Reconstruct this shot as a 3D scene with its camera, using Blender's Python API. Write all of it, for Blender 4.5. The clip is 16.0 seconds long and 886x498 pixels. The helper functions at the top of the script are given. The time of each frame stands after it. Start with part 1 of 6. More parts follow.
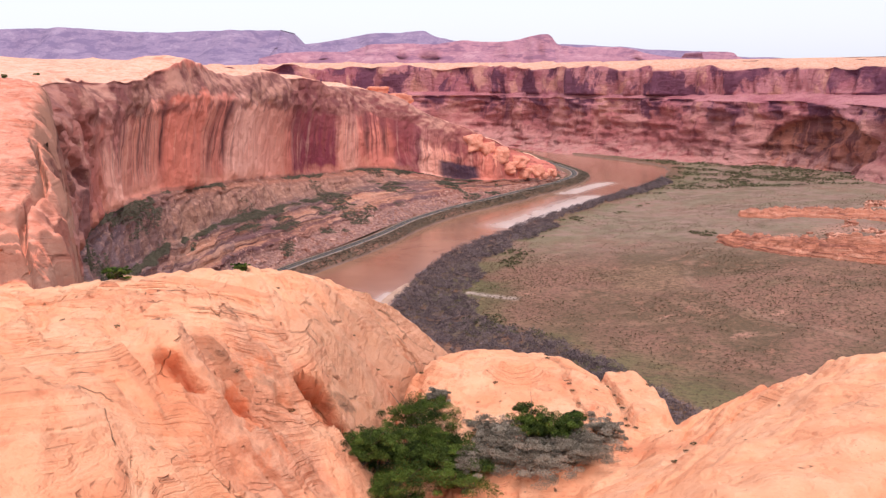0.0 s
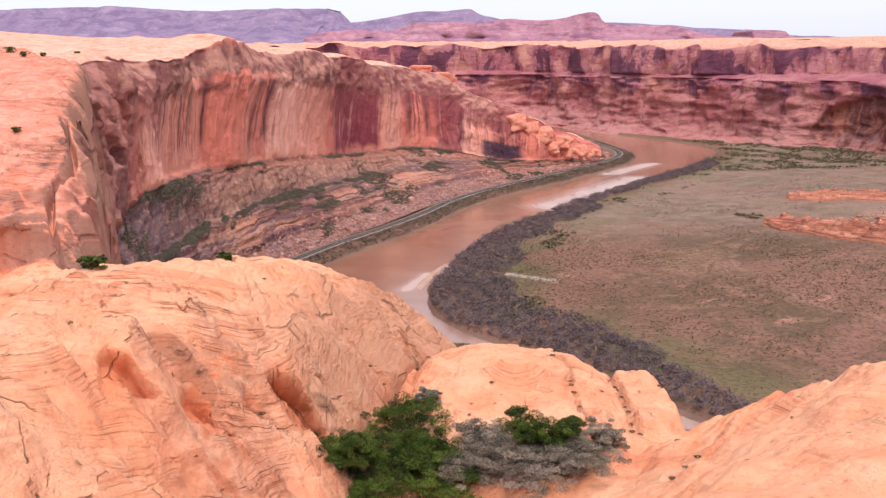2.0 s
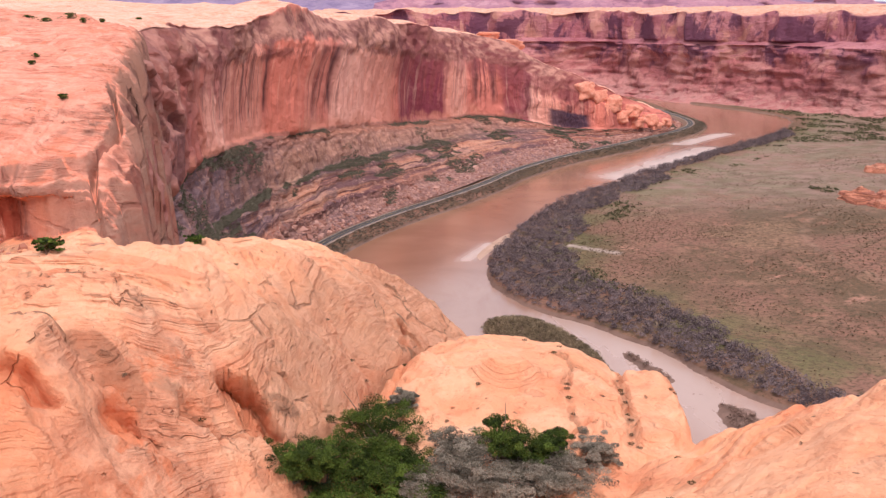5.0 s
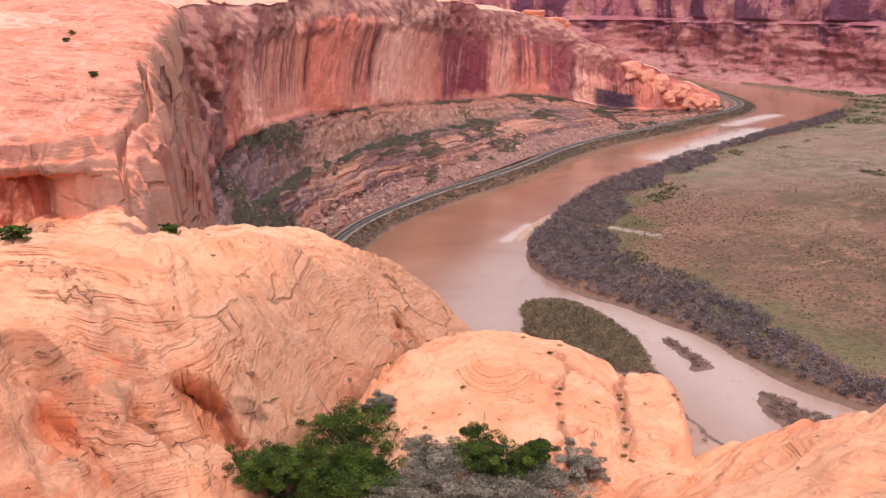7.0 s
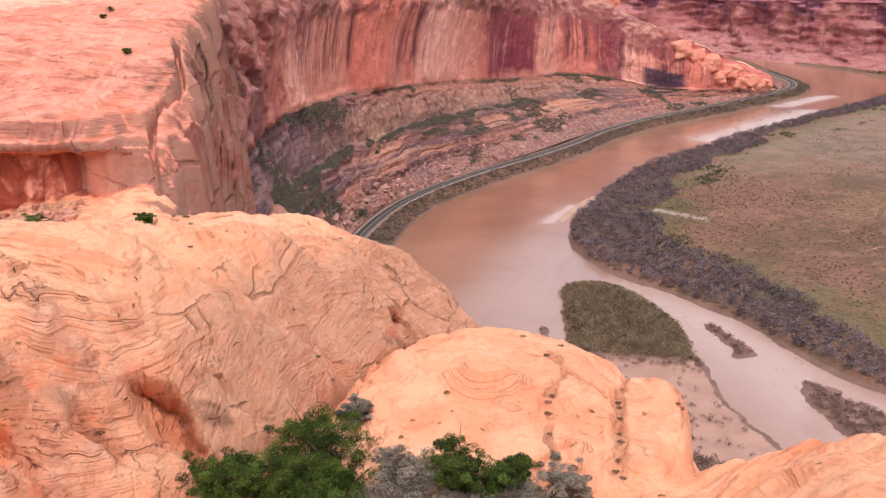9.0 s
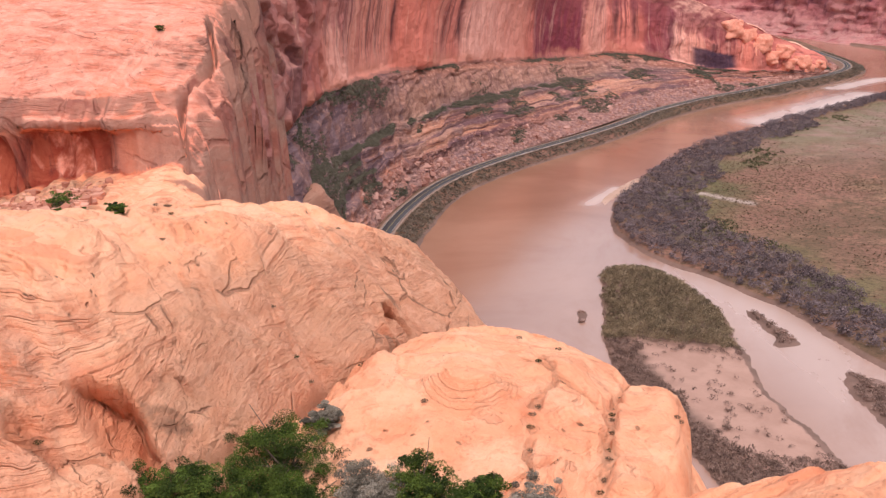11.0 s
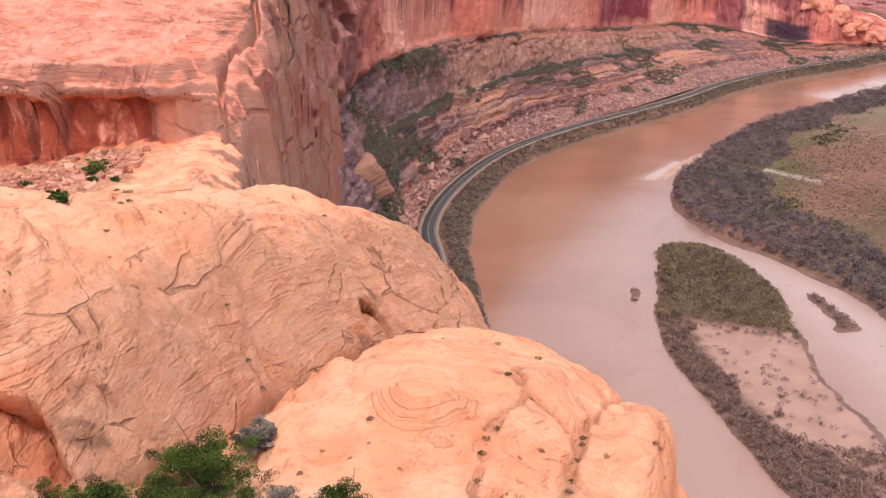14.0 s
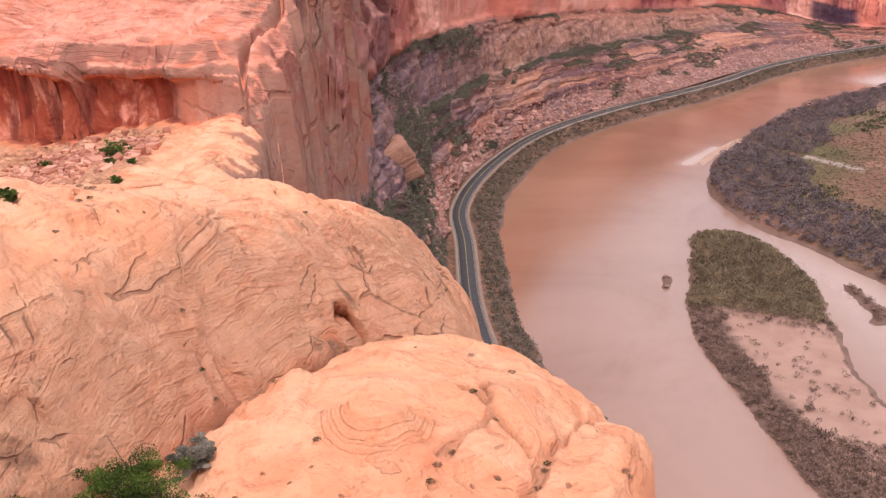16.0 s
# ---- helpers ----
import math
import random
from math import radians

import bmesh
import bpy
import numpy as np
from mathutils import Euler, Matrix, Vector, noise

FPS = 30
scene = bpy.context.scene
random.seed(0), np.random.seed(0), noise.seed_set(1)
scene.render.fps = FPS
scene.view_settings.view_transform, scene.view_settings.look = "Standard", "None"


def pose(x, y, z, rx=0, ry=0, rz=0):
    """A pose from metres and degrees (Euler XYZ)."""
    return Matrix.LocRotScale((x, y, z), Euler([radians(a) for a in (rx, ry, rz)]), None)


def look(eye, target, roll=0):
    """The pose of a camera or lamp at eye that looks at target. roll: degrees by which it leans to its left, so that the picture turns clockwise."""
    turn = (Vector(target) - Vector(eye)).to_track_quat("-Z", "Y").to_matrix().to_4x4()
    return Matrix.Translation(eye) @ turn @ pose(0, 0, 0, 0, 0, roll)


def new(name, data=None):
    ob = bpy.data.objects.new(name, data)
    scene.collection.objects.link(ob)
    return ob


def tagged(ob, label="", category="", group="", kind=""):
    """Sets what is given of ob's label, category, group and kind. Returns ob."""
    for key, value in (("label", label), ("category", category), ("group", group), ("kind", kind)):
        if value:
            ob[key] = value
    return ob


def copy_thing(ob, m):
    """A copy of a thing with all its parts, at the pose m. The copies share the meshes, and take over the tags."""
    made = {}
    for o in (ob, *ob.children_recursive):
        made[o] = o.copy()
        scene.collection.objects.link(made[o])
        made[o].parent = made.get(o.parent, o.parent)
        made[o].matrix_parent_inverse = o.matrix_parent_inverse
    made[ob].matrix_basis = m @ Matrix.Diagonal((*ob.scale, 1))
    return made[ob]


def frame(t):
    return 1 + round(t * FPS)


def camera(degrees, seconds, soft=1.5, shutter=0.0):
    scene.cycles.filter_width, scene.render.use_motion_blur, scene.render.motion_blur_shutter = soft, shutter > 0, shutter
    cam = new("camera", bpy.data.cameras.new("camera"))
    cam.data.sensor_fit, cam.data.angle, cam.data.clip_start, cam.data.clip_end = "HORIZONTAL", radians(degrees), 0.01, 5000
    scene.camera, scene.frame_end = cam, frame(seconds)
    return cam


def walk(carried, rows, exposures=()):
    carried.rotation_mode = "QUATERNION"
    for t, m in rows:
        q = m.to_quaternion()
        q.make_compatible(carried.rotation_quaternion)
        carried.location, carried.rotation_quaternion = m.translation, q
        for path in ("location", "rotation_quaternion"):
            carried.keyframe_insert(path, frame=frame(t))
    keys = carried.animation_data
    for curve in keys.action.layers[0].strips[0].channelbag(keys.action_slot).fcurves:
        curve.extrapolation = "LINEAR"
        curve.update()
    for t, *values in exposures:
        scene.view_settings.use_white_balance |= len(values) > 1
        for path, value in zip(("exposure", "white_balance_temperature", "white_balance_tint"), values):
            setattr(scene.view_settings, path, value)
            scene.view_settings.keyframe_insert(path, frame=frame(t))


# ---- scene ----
from mathutils.bvhtree import BVHTree

cam = camera(48.42, 16.0, soft=1.35)
# seconds, metres over the river, then yaw, pitch and roll in degrees
ROWS = [
    (0.0, 0.02, 0.02, 172.03, -0.09, -10.54, 0.58),
    (0.5, 0.95, 1.29, 171.98, 0.57, -10.82, 0.60),
    (1.0, 1.89, 2.55, 171.97, 1.28, -11.12, 0.59),
    (1.5, 2.82, 3.78, 171.94, 1.90, -11.41, 0.57),
    (2.0, 3.74, 5.09, 171.90, 2.56, -11.71, 0.55),
    (2.5, 4.67, 6.35, 171.87, 3.27, -12.00, 0.54),
    (3.0, 5.58, 7.57, 171.83, 3.97, -12.31, 0.52),
    (3.5, 6.47, 8.83, 171.80, 4.63, -12.60, 0.51),
    (4.0, 7.36, 10.08, 171.76, 5.32, -12.91, 0.53),
    (6.5, 11.55, 16.27, 171.58, 8.64, -14.43, 0.50),
    (7.0, 12.34, 17.43, 171.57, 9.35, -14.73, 0.48),
    (7.5, 13.08, 18.62, 171.55, 10.06, -15.04, 0.47),
    (8.0, 13.81, 19.85, 171.52, 10.77, -15.35, 0.45),
    (8.5, 14.54, 21.07, 171.50, 11.48, -15.65, 0.43),
    (9.0, 15.23, 22.29, 171.47, 12.19, -15.95, 0.40),
    (11.5, 18.56, 28.21, 171.45, 15.62, -17.48, 0.20),
    (12.0, 19.24, 29.33, 171.49, 16.22, -17.79, 0.16),
    (12.5, 19.87, 30.47, 171.52, 16.88, -18.10, 0.10),
    (13.0, 20.51, 31.64, 171.52, 17.56, -18.40, 0.06),
    (13.5, 21.15, 32.81, 171.56, 18.27, -18.70, 0.03),
    (14.0, 21.79, 33.99, 171.63, 18.95, -19.00, -0.02),
    (14.5, 22.43, 35.13, 171.72, 19.61, -19.30, -0.05),
    (15.0, 23.09, 36.28, 171.84, 20.20, -19.60, -0.12),
    (15.5, 23.70, 37.47, 171.92, 20.75, -19.88, -0.19),
    (16.0, 24.33, 38.73, 172.00, 21.37, -20.16, -0.24),
]
walk(cam, [(t, pose(x, y, z, 90 + pitch, roll, yaw)) for t, x, y, z, yaw, pitch, roll in ROWS],
     [(0.0, 0.31, 6350, 21), (16.0, 0.31, 6400, 22)])

# ---------------------------------------------------------------- light
world = bpy.data.worlds.new("world")
scene.world = world
world.use_nodes = True
wn = world.node_tree.nodes
sky = wn.new("ShaderNodeTexSky")
sky.sky_type = "NISHITA"
sky.sun_disc = False
sky.sun_elevation, sky.sun_rotation = radians(59), radians(158)
sky.air_density, sky.dust_density, sky.ozone_density = 1.0, 1.5, 1.0
# thin bright cloud over the blue
cloud = wn.new("ShaderNodeMix")
cloud.data_type = "RGBA"
cloud.inputs[0].default_value = 0.72
cloud.inputs[7].default_value = (7.6, 8.2, 8.6, 1)
world.node_tree.links.new(sky.outputs["Color"], cloud.inputs[6])
world.node_tree.links.new(cloud.outputs[2], wn["Background"].inputs["Color"])
wn["Background"].inputs["Strength"].default_value = 0.112
sun = new("sun", bpy.data.lights.new("sun", "SUN"))
sun.data.energy, sun.data.angle, sun.data.color = 2.1, radians(22), (1.0, 0.93, 0.86)
sun.matrix_world = look((0, 0, 0), (-0.22, 0.55, -1.0))

# ---------------------------------------------------------------- arithmetic


def hashed(ix, iy, iz, seed):
    """A repeatable random number from 0 to 1 for every lattice corner."""
    h = (ix * 374761393 + iy * 668265263 + iz * 2147483647 + seed * 1274126177) & 0xFFFFFFFF
    h = ((h ^ (h >> 13)) * 1274126177) & 0xFFFFFFFF
    h = ((h ^ (h >> 16)) * 2246822519) & 0xFFFFFFFF
    return ((h ^ (h >> 15)) & 0xFFFFFF) / float(0xFFFFFF)


def value3(x, y, z, seed=0):
    """Smooth noise from -1 to 1 for arrays of places."""
    fx, fy, fz = np.floor(x), np.floor(y), np.floor(z)
    ix, iy, iz = fx.astype(np.int64), fy.astype(np.int64), fz.astype(np.int64)
    u, v, w = x - fx, y - fy, z - fz
    u, v, w = (a * a * a * (a * (a * 6 - 15) + 10) for a in (u, v, w))
    total = 0
    for a in (0, 1):
        for b in (0, 1):
            for c in (0, 1):
                weight = (u if a else 1 - u) * (v if b else 1 - v) * (w if c else 1 - w)
                total = total + weight * hashed(ix + a, iy + b, iz + c, seed)
    return total * 2 - 1


def fbm(x, y, z=None, octaves=4, seed=0):
    z = np.zeros_like(x) if z is None else z
    total, amp = 0, 1.0
    for k in range(octaves):
        total = total + amp * value3(x * 2 ** k + 17.3 * k, y * 2 ** k - 9.1 * k, z * 2 ** k + 4.7 * k, seed + k)
        amp *= 0.5
    return total


def ridged(x, y, z=None, octaves=3, seed=0):
    """Noise with sharp creases: 0 in the crease, up to 1 away from it."""
    z = np.zeros_like(x) if z is None else z
    total, amp, norm = 0, 1.0, 0.0
    for k in range(octaves):
        total = total + amp * np.abs(value3(x * 2 ** k + 31.7 * k, y * 2 ** k, z * 2 ** k, seed + k))
        norm, amp = norm + amp, amp * 0.5
    return total / norm


def ramp(x, a, b):
    t = np.clip((x - a) / (b - a), 0, 1)
    return t * t * (3 - 2 * t)


def spline(points, n):
    """n places along a smooth curve through the given ones, evenly by length."""
    p = np.array(points, float)
    q = np.vstack([2 * p[0] - p[1], p, 2 * p[-1] - p[-2]])
    out = []
    for i in range(len(p) - 1):
        a, b, c, d = q[i:i + 4]
        t = np.linspace(0, 1, 24, endpoint=False)[:, None]
        out.append(0.5 * (2 * b + (c - a) * t + (2 * a - 5 * b + 4 * c - d) * t * t + (3 * b - a - 3 * c + d) * t ** 3))
    out = np.vstack(out + [p[-1:]])
    s = np.concatenate([[0], np.cumsum(np.linalg.norm(np.diff(out, axis=0), axis=1))])
    want = np.linspace(0, s[-1], n)
    return np.stack([np.interp(want, s, out[:, k]) for k in range(p.shape[1])], 1)


def stations(rows, n):
    """Smooth columns through rows of numbers, at n even steps of the row index."""
    p = np.array(rows, float)
    q = np.vstack([2 * p[0] - p[1], p, 2 * p[-1] - p[-2]])
    s = np.linspace(0, len(p) - 1 - 1e-9, n)
    i = np.floor(s).astype(int)
    t = (s - i)[:, None]
    a, b, c, d = q[i], q[i + 1], q[i + 2], q[i + 3]
    return 0.5 * (2 * b + (c - a) * t + (2 * a - 5 * b + 4 * c - d) * t * t + (3 * b - a - 3 * c + d) * t ** 3)


def away(x, y, line, closed=False):
    """Distance of every place from a line in plan; with closed, negative inside it."""
    line = np.array(line, float)[:, :2]
    ends = np.roll(line, -1, 0) if closed else line[1:]
    best, inside = np.full(x.shape, 1e9), np.zeros(x.shape, bool)
    for (ax, ay), (bx, by) in zip(line, ends):
        dx, dy = bx - ax, by - ay
        t = np.clip(((x - ax) * dx + (y - ay) * dy) / (dx * dx + dy * dy + 1e-9), 0, 1)
        best = np.minimum(best, np.hypot(x - ax - t * dx, y - ay - t * dy))
        if closed and ay != by:
            inside ^= ((ay > y) != (by > y)) & (x < (bx - ax) * (y - ay) / (by - ay) + ax)
    return np.where(inside, -best, best) if closed else best


def smax(a, b, k):
    """The higher of two surfaces, with a rounded join."""
    h = np.clip(0.5 + 0.5 * (a - b) / k, 0, 1)
    return b + (a - b) * h + k * h * (1 - h)


def slabs(x, y, wide, long, seed):
    """Random heights of jointed slabs, with short ramps between them."""
    u = x / wide + 0.35 * fbm(x / 7, y / 7, octaves=2, seed=seed + 1)
    v = y / long + 0.35 * fbm(x / 7, y / 7, octaves=2, seed=seed + 2)
    fu, fv = np.floor(u), np.floor(v)
    wu, wv = ramp(u - fu, 0.76, 1.0), ramp(v - fv, 0.82, 1.0)
    iu, iv, zero = fu.astype(np.int64), fv.astype(np.int64), np.zeros(x.shape, np.int64)
    h = [[hashed(iu + a, iv + b, zero, seed) for b in (0, 1)] for a in (0, 1)]
    return (h[0][0] * (1 - wu) + h[1][0] * wu) * (1 - wv) + (h[0][1] * (1 - wu) + h[1][1] * wu) * wv


# ---------------------------------------------------------------- meshes


def mesh_object(name, verts, faces, material, parent=None, label="", smooth=True):
    verts, faces = np.asarray(verts, np.float32), np.asarray(faces, np.int32)
    me = bpy.data.meshes.new(name)
    me.vertices.add(len(verts))
    me.vertices.foreach_set("co", verts.ravel())
    k = faces.shape[1]
    me.loops.add(len(faces) * k)
    me.loops.foreach_set("vertex_index", faces.ravel())
    me.polygons.add(len(faces))
    me.polygons.foreach_set("loop_start", np.arange(0, len(faces) * k, k, dtype=np.int32))
    me.polygons.foreach_set("use_smooth", np.full(len(faces), smooth))
    me.update(calc_edges=True)
    me.validate()
    me.materials.append(material)
    ob = new(name, me)
    ob.parent = parent
    if label:
        ob["label"] = label
    return ob


def give(ob, name, values):
    """A number at every corner of a mesh, for its material."""
    a = ob.data.attributes.new(name, "FLOAT", "POINT")
    a.data.foreach_set("value", np.asarray(values, np.float32).ravel())


def grid_faces(nu, nv):
    i = np.arange(nu - 1)[:, None] * nv + np.arange(nv - 1)[None, :]
    return np.stack([i, i + nv, i + nv + 1, i + 1], -1).reshape(-1, 4)


def sheet(name, places, material, parent=None, label="", flip=False):
    nu, nv, _ = places.shape
    faces = grid_faces(nu, nv)
    if flip:
        faces = faces[:, ::-1]
    return mesh_object(name, places.reshape(-1, 3), faces, material, parent, label)


# ---------------------------------------------------------------- materials


def material(name, rough=0.9, specular=0.2):
    m = bpy.data.materials.new(name)
    m.use_nodes = True
    bsdf = m.node_tree.nodes["Principled BSDF"]
    bsdf.inputs["Roughness"].default_value = rough
    bsdf.inputs["Specular IOR Level"].default_value = specular
    return m


class Nodes:
    """Short ways to write node trees."""

    def __init__(self, m):
        self.t = m.node_tree
        self.bsdf = self.t.nodes["Principled BSDF"]
        self.coord = self.t.nodes.new("ShaderNodeTexCoord").outputs["Object"]

    def link(self, a, b):
        if isinstance(a, (int, float)):
            b.default_value = a
        elif isinstance(a, tuple):
            b.default_value = (*a, 1)[:len(b.default_value)]
        else:
            self.t.links.new(a, b)

    def scaled(self, sx, sy, sz, turn=(0, 0, 0), vec=None):
        n = self.t.nodes.new("ShaderNodeMapping")
        n.inputs["Scale"].default_value = (sx, sy, sz)
        n.inputs["Rotation"].default_value = [radians(a) for a in turn]
        self.link(self.coord if vec is None else vec, n.inputs["Vector"])
        return n.outputs["Vector"]

    def noise(self, vec, scale=1.0, detail=5.0, rough=0.55, warp=0.0):
        n = self.t.nodes.new("ShaderNodeTexNoise")
        self.link(vec, n.inputs["Vector"])
        for key, value in (("Scale", scale), ("Detail", detail), ("Roughness", rough), ("Distortion", warp)):
            n.inputs[key].default_value = value
        return n.outputs["Fac"]

    def wave(self, vec, scale, warp=2.0, detail=3.0, axis="Z", dscale=1.0):
        n = self.t.nodes.new("ShaderNodeTexWave")
        n.bands_direction = axis
        self.link(vec, n.inputs["Vector"])
        for key, value in (("Scale", scale), ("Distortion", warp), ("Detail", detail), ("Detail Scale", dscale)):
            n.inputs[key].default_value = value
        return n.outputs["Fac"]

    def cells(self, vec, scale, feature="DISTANCE_TO_EDGE"):
        n = self.t.nodes.new("ShaderNodeTexVoronoi")
        n.feature = feature
        self.link(vec, n.inputs["Vector"])
        n.inputs["Scale"].default_value = scale
        return n.outputs["Distance"]

    def span(self, x, a, b, low=0.0, high=1.0):
        n = self.t.nodes.new("ShaderNodeMapRange")
        n.interpolation_type = "SMOOTHSTEP"
        self.link(x, n.inputs["Value"])
        for key, value in (("From Min", a), ("From Max", b), ("To Min", low), ("To Max", high)):
            n.inputs[key].default_value = value
        return n.outputs["Result"]

    def math(self, op, a, b=0.0):
        n = self.t.nodes.new("ShaderNodeMath")
        n.operation = op
        self.link(a, n.inputs[0])
        self.link(b, n.inputs[1])
        return n.outputs["Value"]

    def mix(self, fac, a, b, blend="MIX"):
        n = self.t.nodes.new("ShaderNodeMix")
        n.data_type, n.blend_type = "RGBA", blend
        self.link(fac, n.inputs[0])
        self.link(a, n.inputs[6])
        self.link(b, n.inputs[7])
        return n.outputs[2]

    def height(self):
        n = self.t.nodes.new("ShaderNodeSeparateXYZ")
        self.link(self.coord, n.inputs["Vector"])
        return n.outputs["Z"]

    def steep(self):
        """1 on a wall, 0 on level ground."""
        g = self.t.nodes.new("ShaderNodeNewGeometry")
        n = self.t.nodes.new("ShaderNodeSeparateXYZ")
        self.link(g.outputs["Normal"], n.inputs["Vector"])
        return self.span(self.math("ABSOLUTE", n.outputs["Z"]), 0.75, 0.35)

    def attr(self, name):
        a = self.t.nodes.new("ShaderNodeAttribute")
        a.attribute_name = name
        return a.outputs["Fac"]

    def vector(self, x, y, z=0.0):
        n = self.t.nodes.new("ShaderNodeCombineXYZ")
        for k, value in enumerate((x, y, z)):
            self.link(value, n.inputs[k])
        return n.outputs["Vector"]

    def bands(self, x, stops):
        """Colours along x, blended from stop to stop: (place, colour) rows."""
        n = self.t.nodes.new("ShaderNodeValToRGB")
        e = n.color_ramp.elements
        while len(e) < len(stops):
            e.new(0.5)
        for k, (at, c) in enumerate(stops):
            e[k].position = at
        for k, (at, c) in enumerate(stops):
            e[k].color = (*c, 1) if isinstance(c, tuple) else (c, c, c, 1)
        self.link(x, n.inputs["Fac"])
        return n.outputs["Color"]

    def plus(self, a, noise, amount):
        """a pushed up and down by a noise."""
        return self.math("ADD", a, self.math("MULTIPLY", self.math("SUBTRACT", noise, 0.5), amount))

    def plus_vec(self, vec, scale, amount, detail=4.0):
        """Places pushed about by a noise."""
        wander = self.t.nodes.new("ShaderNodeTexNoise")
        self.link(vec, wander.inputs["Vector"])
        wander.inputs["Scale"].default_value, wander.inputs["Detail"].default_value = scale, detail
        spread = self.t.nodes.new("ShaderNodeVectorMath")
        spread.operation = "SCALE"
        self.link(wander.outputs["Color"], spread.inputs[0])
        spread.inputs["Scale"].default_value = amount
        total = self.t.nodes.new("ShaderNodeVectorMath")
        total.operation = "ADD"
        self.link(vec, total.inputs[0])
        self.link(spread.outputs["Vector"], total.inputs[1])
        return total.outputs["Vector"]

    def slope(self, low, high):
        g = self.t.nodes.new("ShaderNodeNewGeometry")
        n = self.t.nodes.new("ShaderNodeSeparateXYZ")
        self.link(g.outputs["Normal"], n.inputs["Vector"])
        return self.span(n.outputs["Z"], high, low)

    def island(self):
        return self.t.nodes.new("ShaderNodeNewGeometry").outputs["Random Per Island"]

    def colour(self, c):
        self.link(c, self.bsdf.inputs["Base Color"])

    def bump(self, h, strength, distance):
        n = self.t.nodes.new("ShaderNodeBump")
        n.inputs["Strength"].default_value, n.inputs["Distance"].default_value = strength, distance
        self.link(h, n.inputs["Height"])
        self.link(n.outputs["Normal"], self.bsdf.inputs["Normal"])


def rock_tops(n, tones):
    """Colour and relief of bare sandstone: sets of cross-beds, each tilted its own way, cracks, rust, lichen and pits."""
    big = n.noise(n.coord, 0.045, 5, 0.62, 0.8)
    mid = n.noise(n.coord, 0.30, 5, 0.62, 0.3)
    fine = n.noise(n.coord, 1.7, 6, 0.7)
    c = n.mix(n.span(big, 0.36, 0.64), tones[0], tones[1])
    c = n.mix(n.span(mid, 0.40, 0.66, 0, 0.6), c, tones[2])
    c = n.mix(n.span(fine, 0.46, 0.32, 0, 0.5), c, tones[3])
    speck = n.noise(n.coord, 3.2, 3, 0.7)
    c = n.mix(n.math("MULTIPLY", n.span(speck, 0.66, 0.72), n.span(mid, 0.40, 0.55, 0.2, 0.8)), c, (0.36, 0.17, 0.10))
    bent = n.plus_vec(n.coord, 0.035, 9.0, 1.0)
    flat = n.math("SUBTRACT", 1.0, n.math("MULTIPLY", n.slope(0.25, 0.55), 0.85))
    rust = n.span(n.noise(n.scaled(1, 1, 1.4), 0.075, 6, 0.62, 1.2), 0.54, 0.66)
    dashes = n.span(n.noise(n.coord, 0.8, 4, 0.6), 0.52, 0.57)
    h = n.math("ADD", n.math("MULTIPLY", fine, 0.45), n.math("MULTIPLY", mid, 0.7))
    # one set of thick sweeping beds and one of thin laminae
    for k, (cell, tilt, freq, low, amount, step) in enumerate(((0.050, 0.35, 0.70, 0.42, 0.45, 0.65), (0.085, 0.5, 2.0, 0.43, 0.38, 0.5))):
        sets = n.t.nodes.new("ShaderNodeTexVoronoi")
        n.link(n.scaled(1, 1, 2.4, (12 * k, 0, 35 * k), bent), sets.inputs["Vector"])
        sets.inputs["Scale"].default_value = cell
        own = n.t.nodes.new("ShaderNodeSeparateXYZ")
        n.link(sets.outputs["Color"], own.inputs["Vector"])
        at = n.t.nodes.new("ShaderNodeSeparateXYZ")
        n.link(bent, at.inputs["Vector"])
        lean_x = n.math("MULTIPLY", at.outputs["X"], n.math("MULTIPLY", n.math("SUBTRACT", own.outputs["X"], 0.5), tilt))
        lean_y = n.math("MULTIPLY", at.outputs["Y"], n.math("MULTIPLY", n.math("SUBTRACT", own.outputs["Y"], 0.25), tilt))
        q = n.math("ADD", at.outputs["Z"], n.math("ADD", lean_x, lean_y))
        q = n.plus(q, n.noise(n.coord, 0.12, 1, 0.5), 1.3)
        lam = n.noise(n.vector(n.math("MULTIPLY", q, freq), n.math("MULTIPLY", own.outputs["Z"], 37.0), n.math("MULTIPLY", at.outputs["X"], 0.03)), 1.0, 3, 0.6)
        seen = n.span(n.noise(n.scaled(1, 1, 1, (0, 40 * k, 10)), 0.07 + 0.03 * k, 4, 0.6, 0.4), low, low + 0.16, 0.05, 1.0)
        seen = n.math("MULTIPLY", n.math("MULTIPLY", seen, flat), n.math("SUBTRACT", 1.0, n.attr("calm")))
        c = n.mix(n.math("MULTIPLY", n.math("MULTIPLY", n.span(lam, 0.50, 0.60), seen), amount), c, tones[3])
        c = n.mix(n.math("MULTIPLY", n.math("MULTIPLY", n.span(lam, 0.45, 0.36), seen), 0.45), c, tones[2])
        c = n.mix(n.math("MULTIPLY", n.math("MULTIPLY", n.span(lam, 0.40, 0.56, 0.3, 1.0), rust), 0.32), c, (0.72, 0.19, 0.085))
        # dark dashes painted in for the thin shade under bed lips
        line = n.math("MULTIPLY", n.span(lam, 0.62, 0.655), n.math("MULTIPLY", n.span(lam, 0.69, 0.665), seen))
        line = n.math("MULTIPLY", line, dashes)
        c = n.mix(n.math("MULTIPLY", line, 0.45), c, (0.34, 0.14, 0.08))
        h = n.math("SUBTRACT", h, n.math("MULTIPLY", line, 0.4))
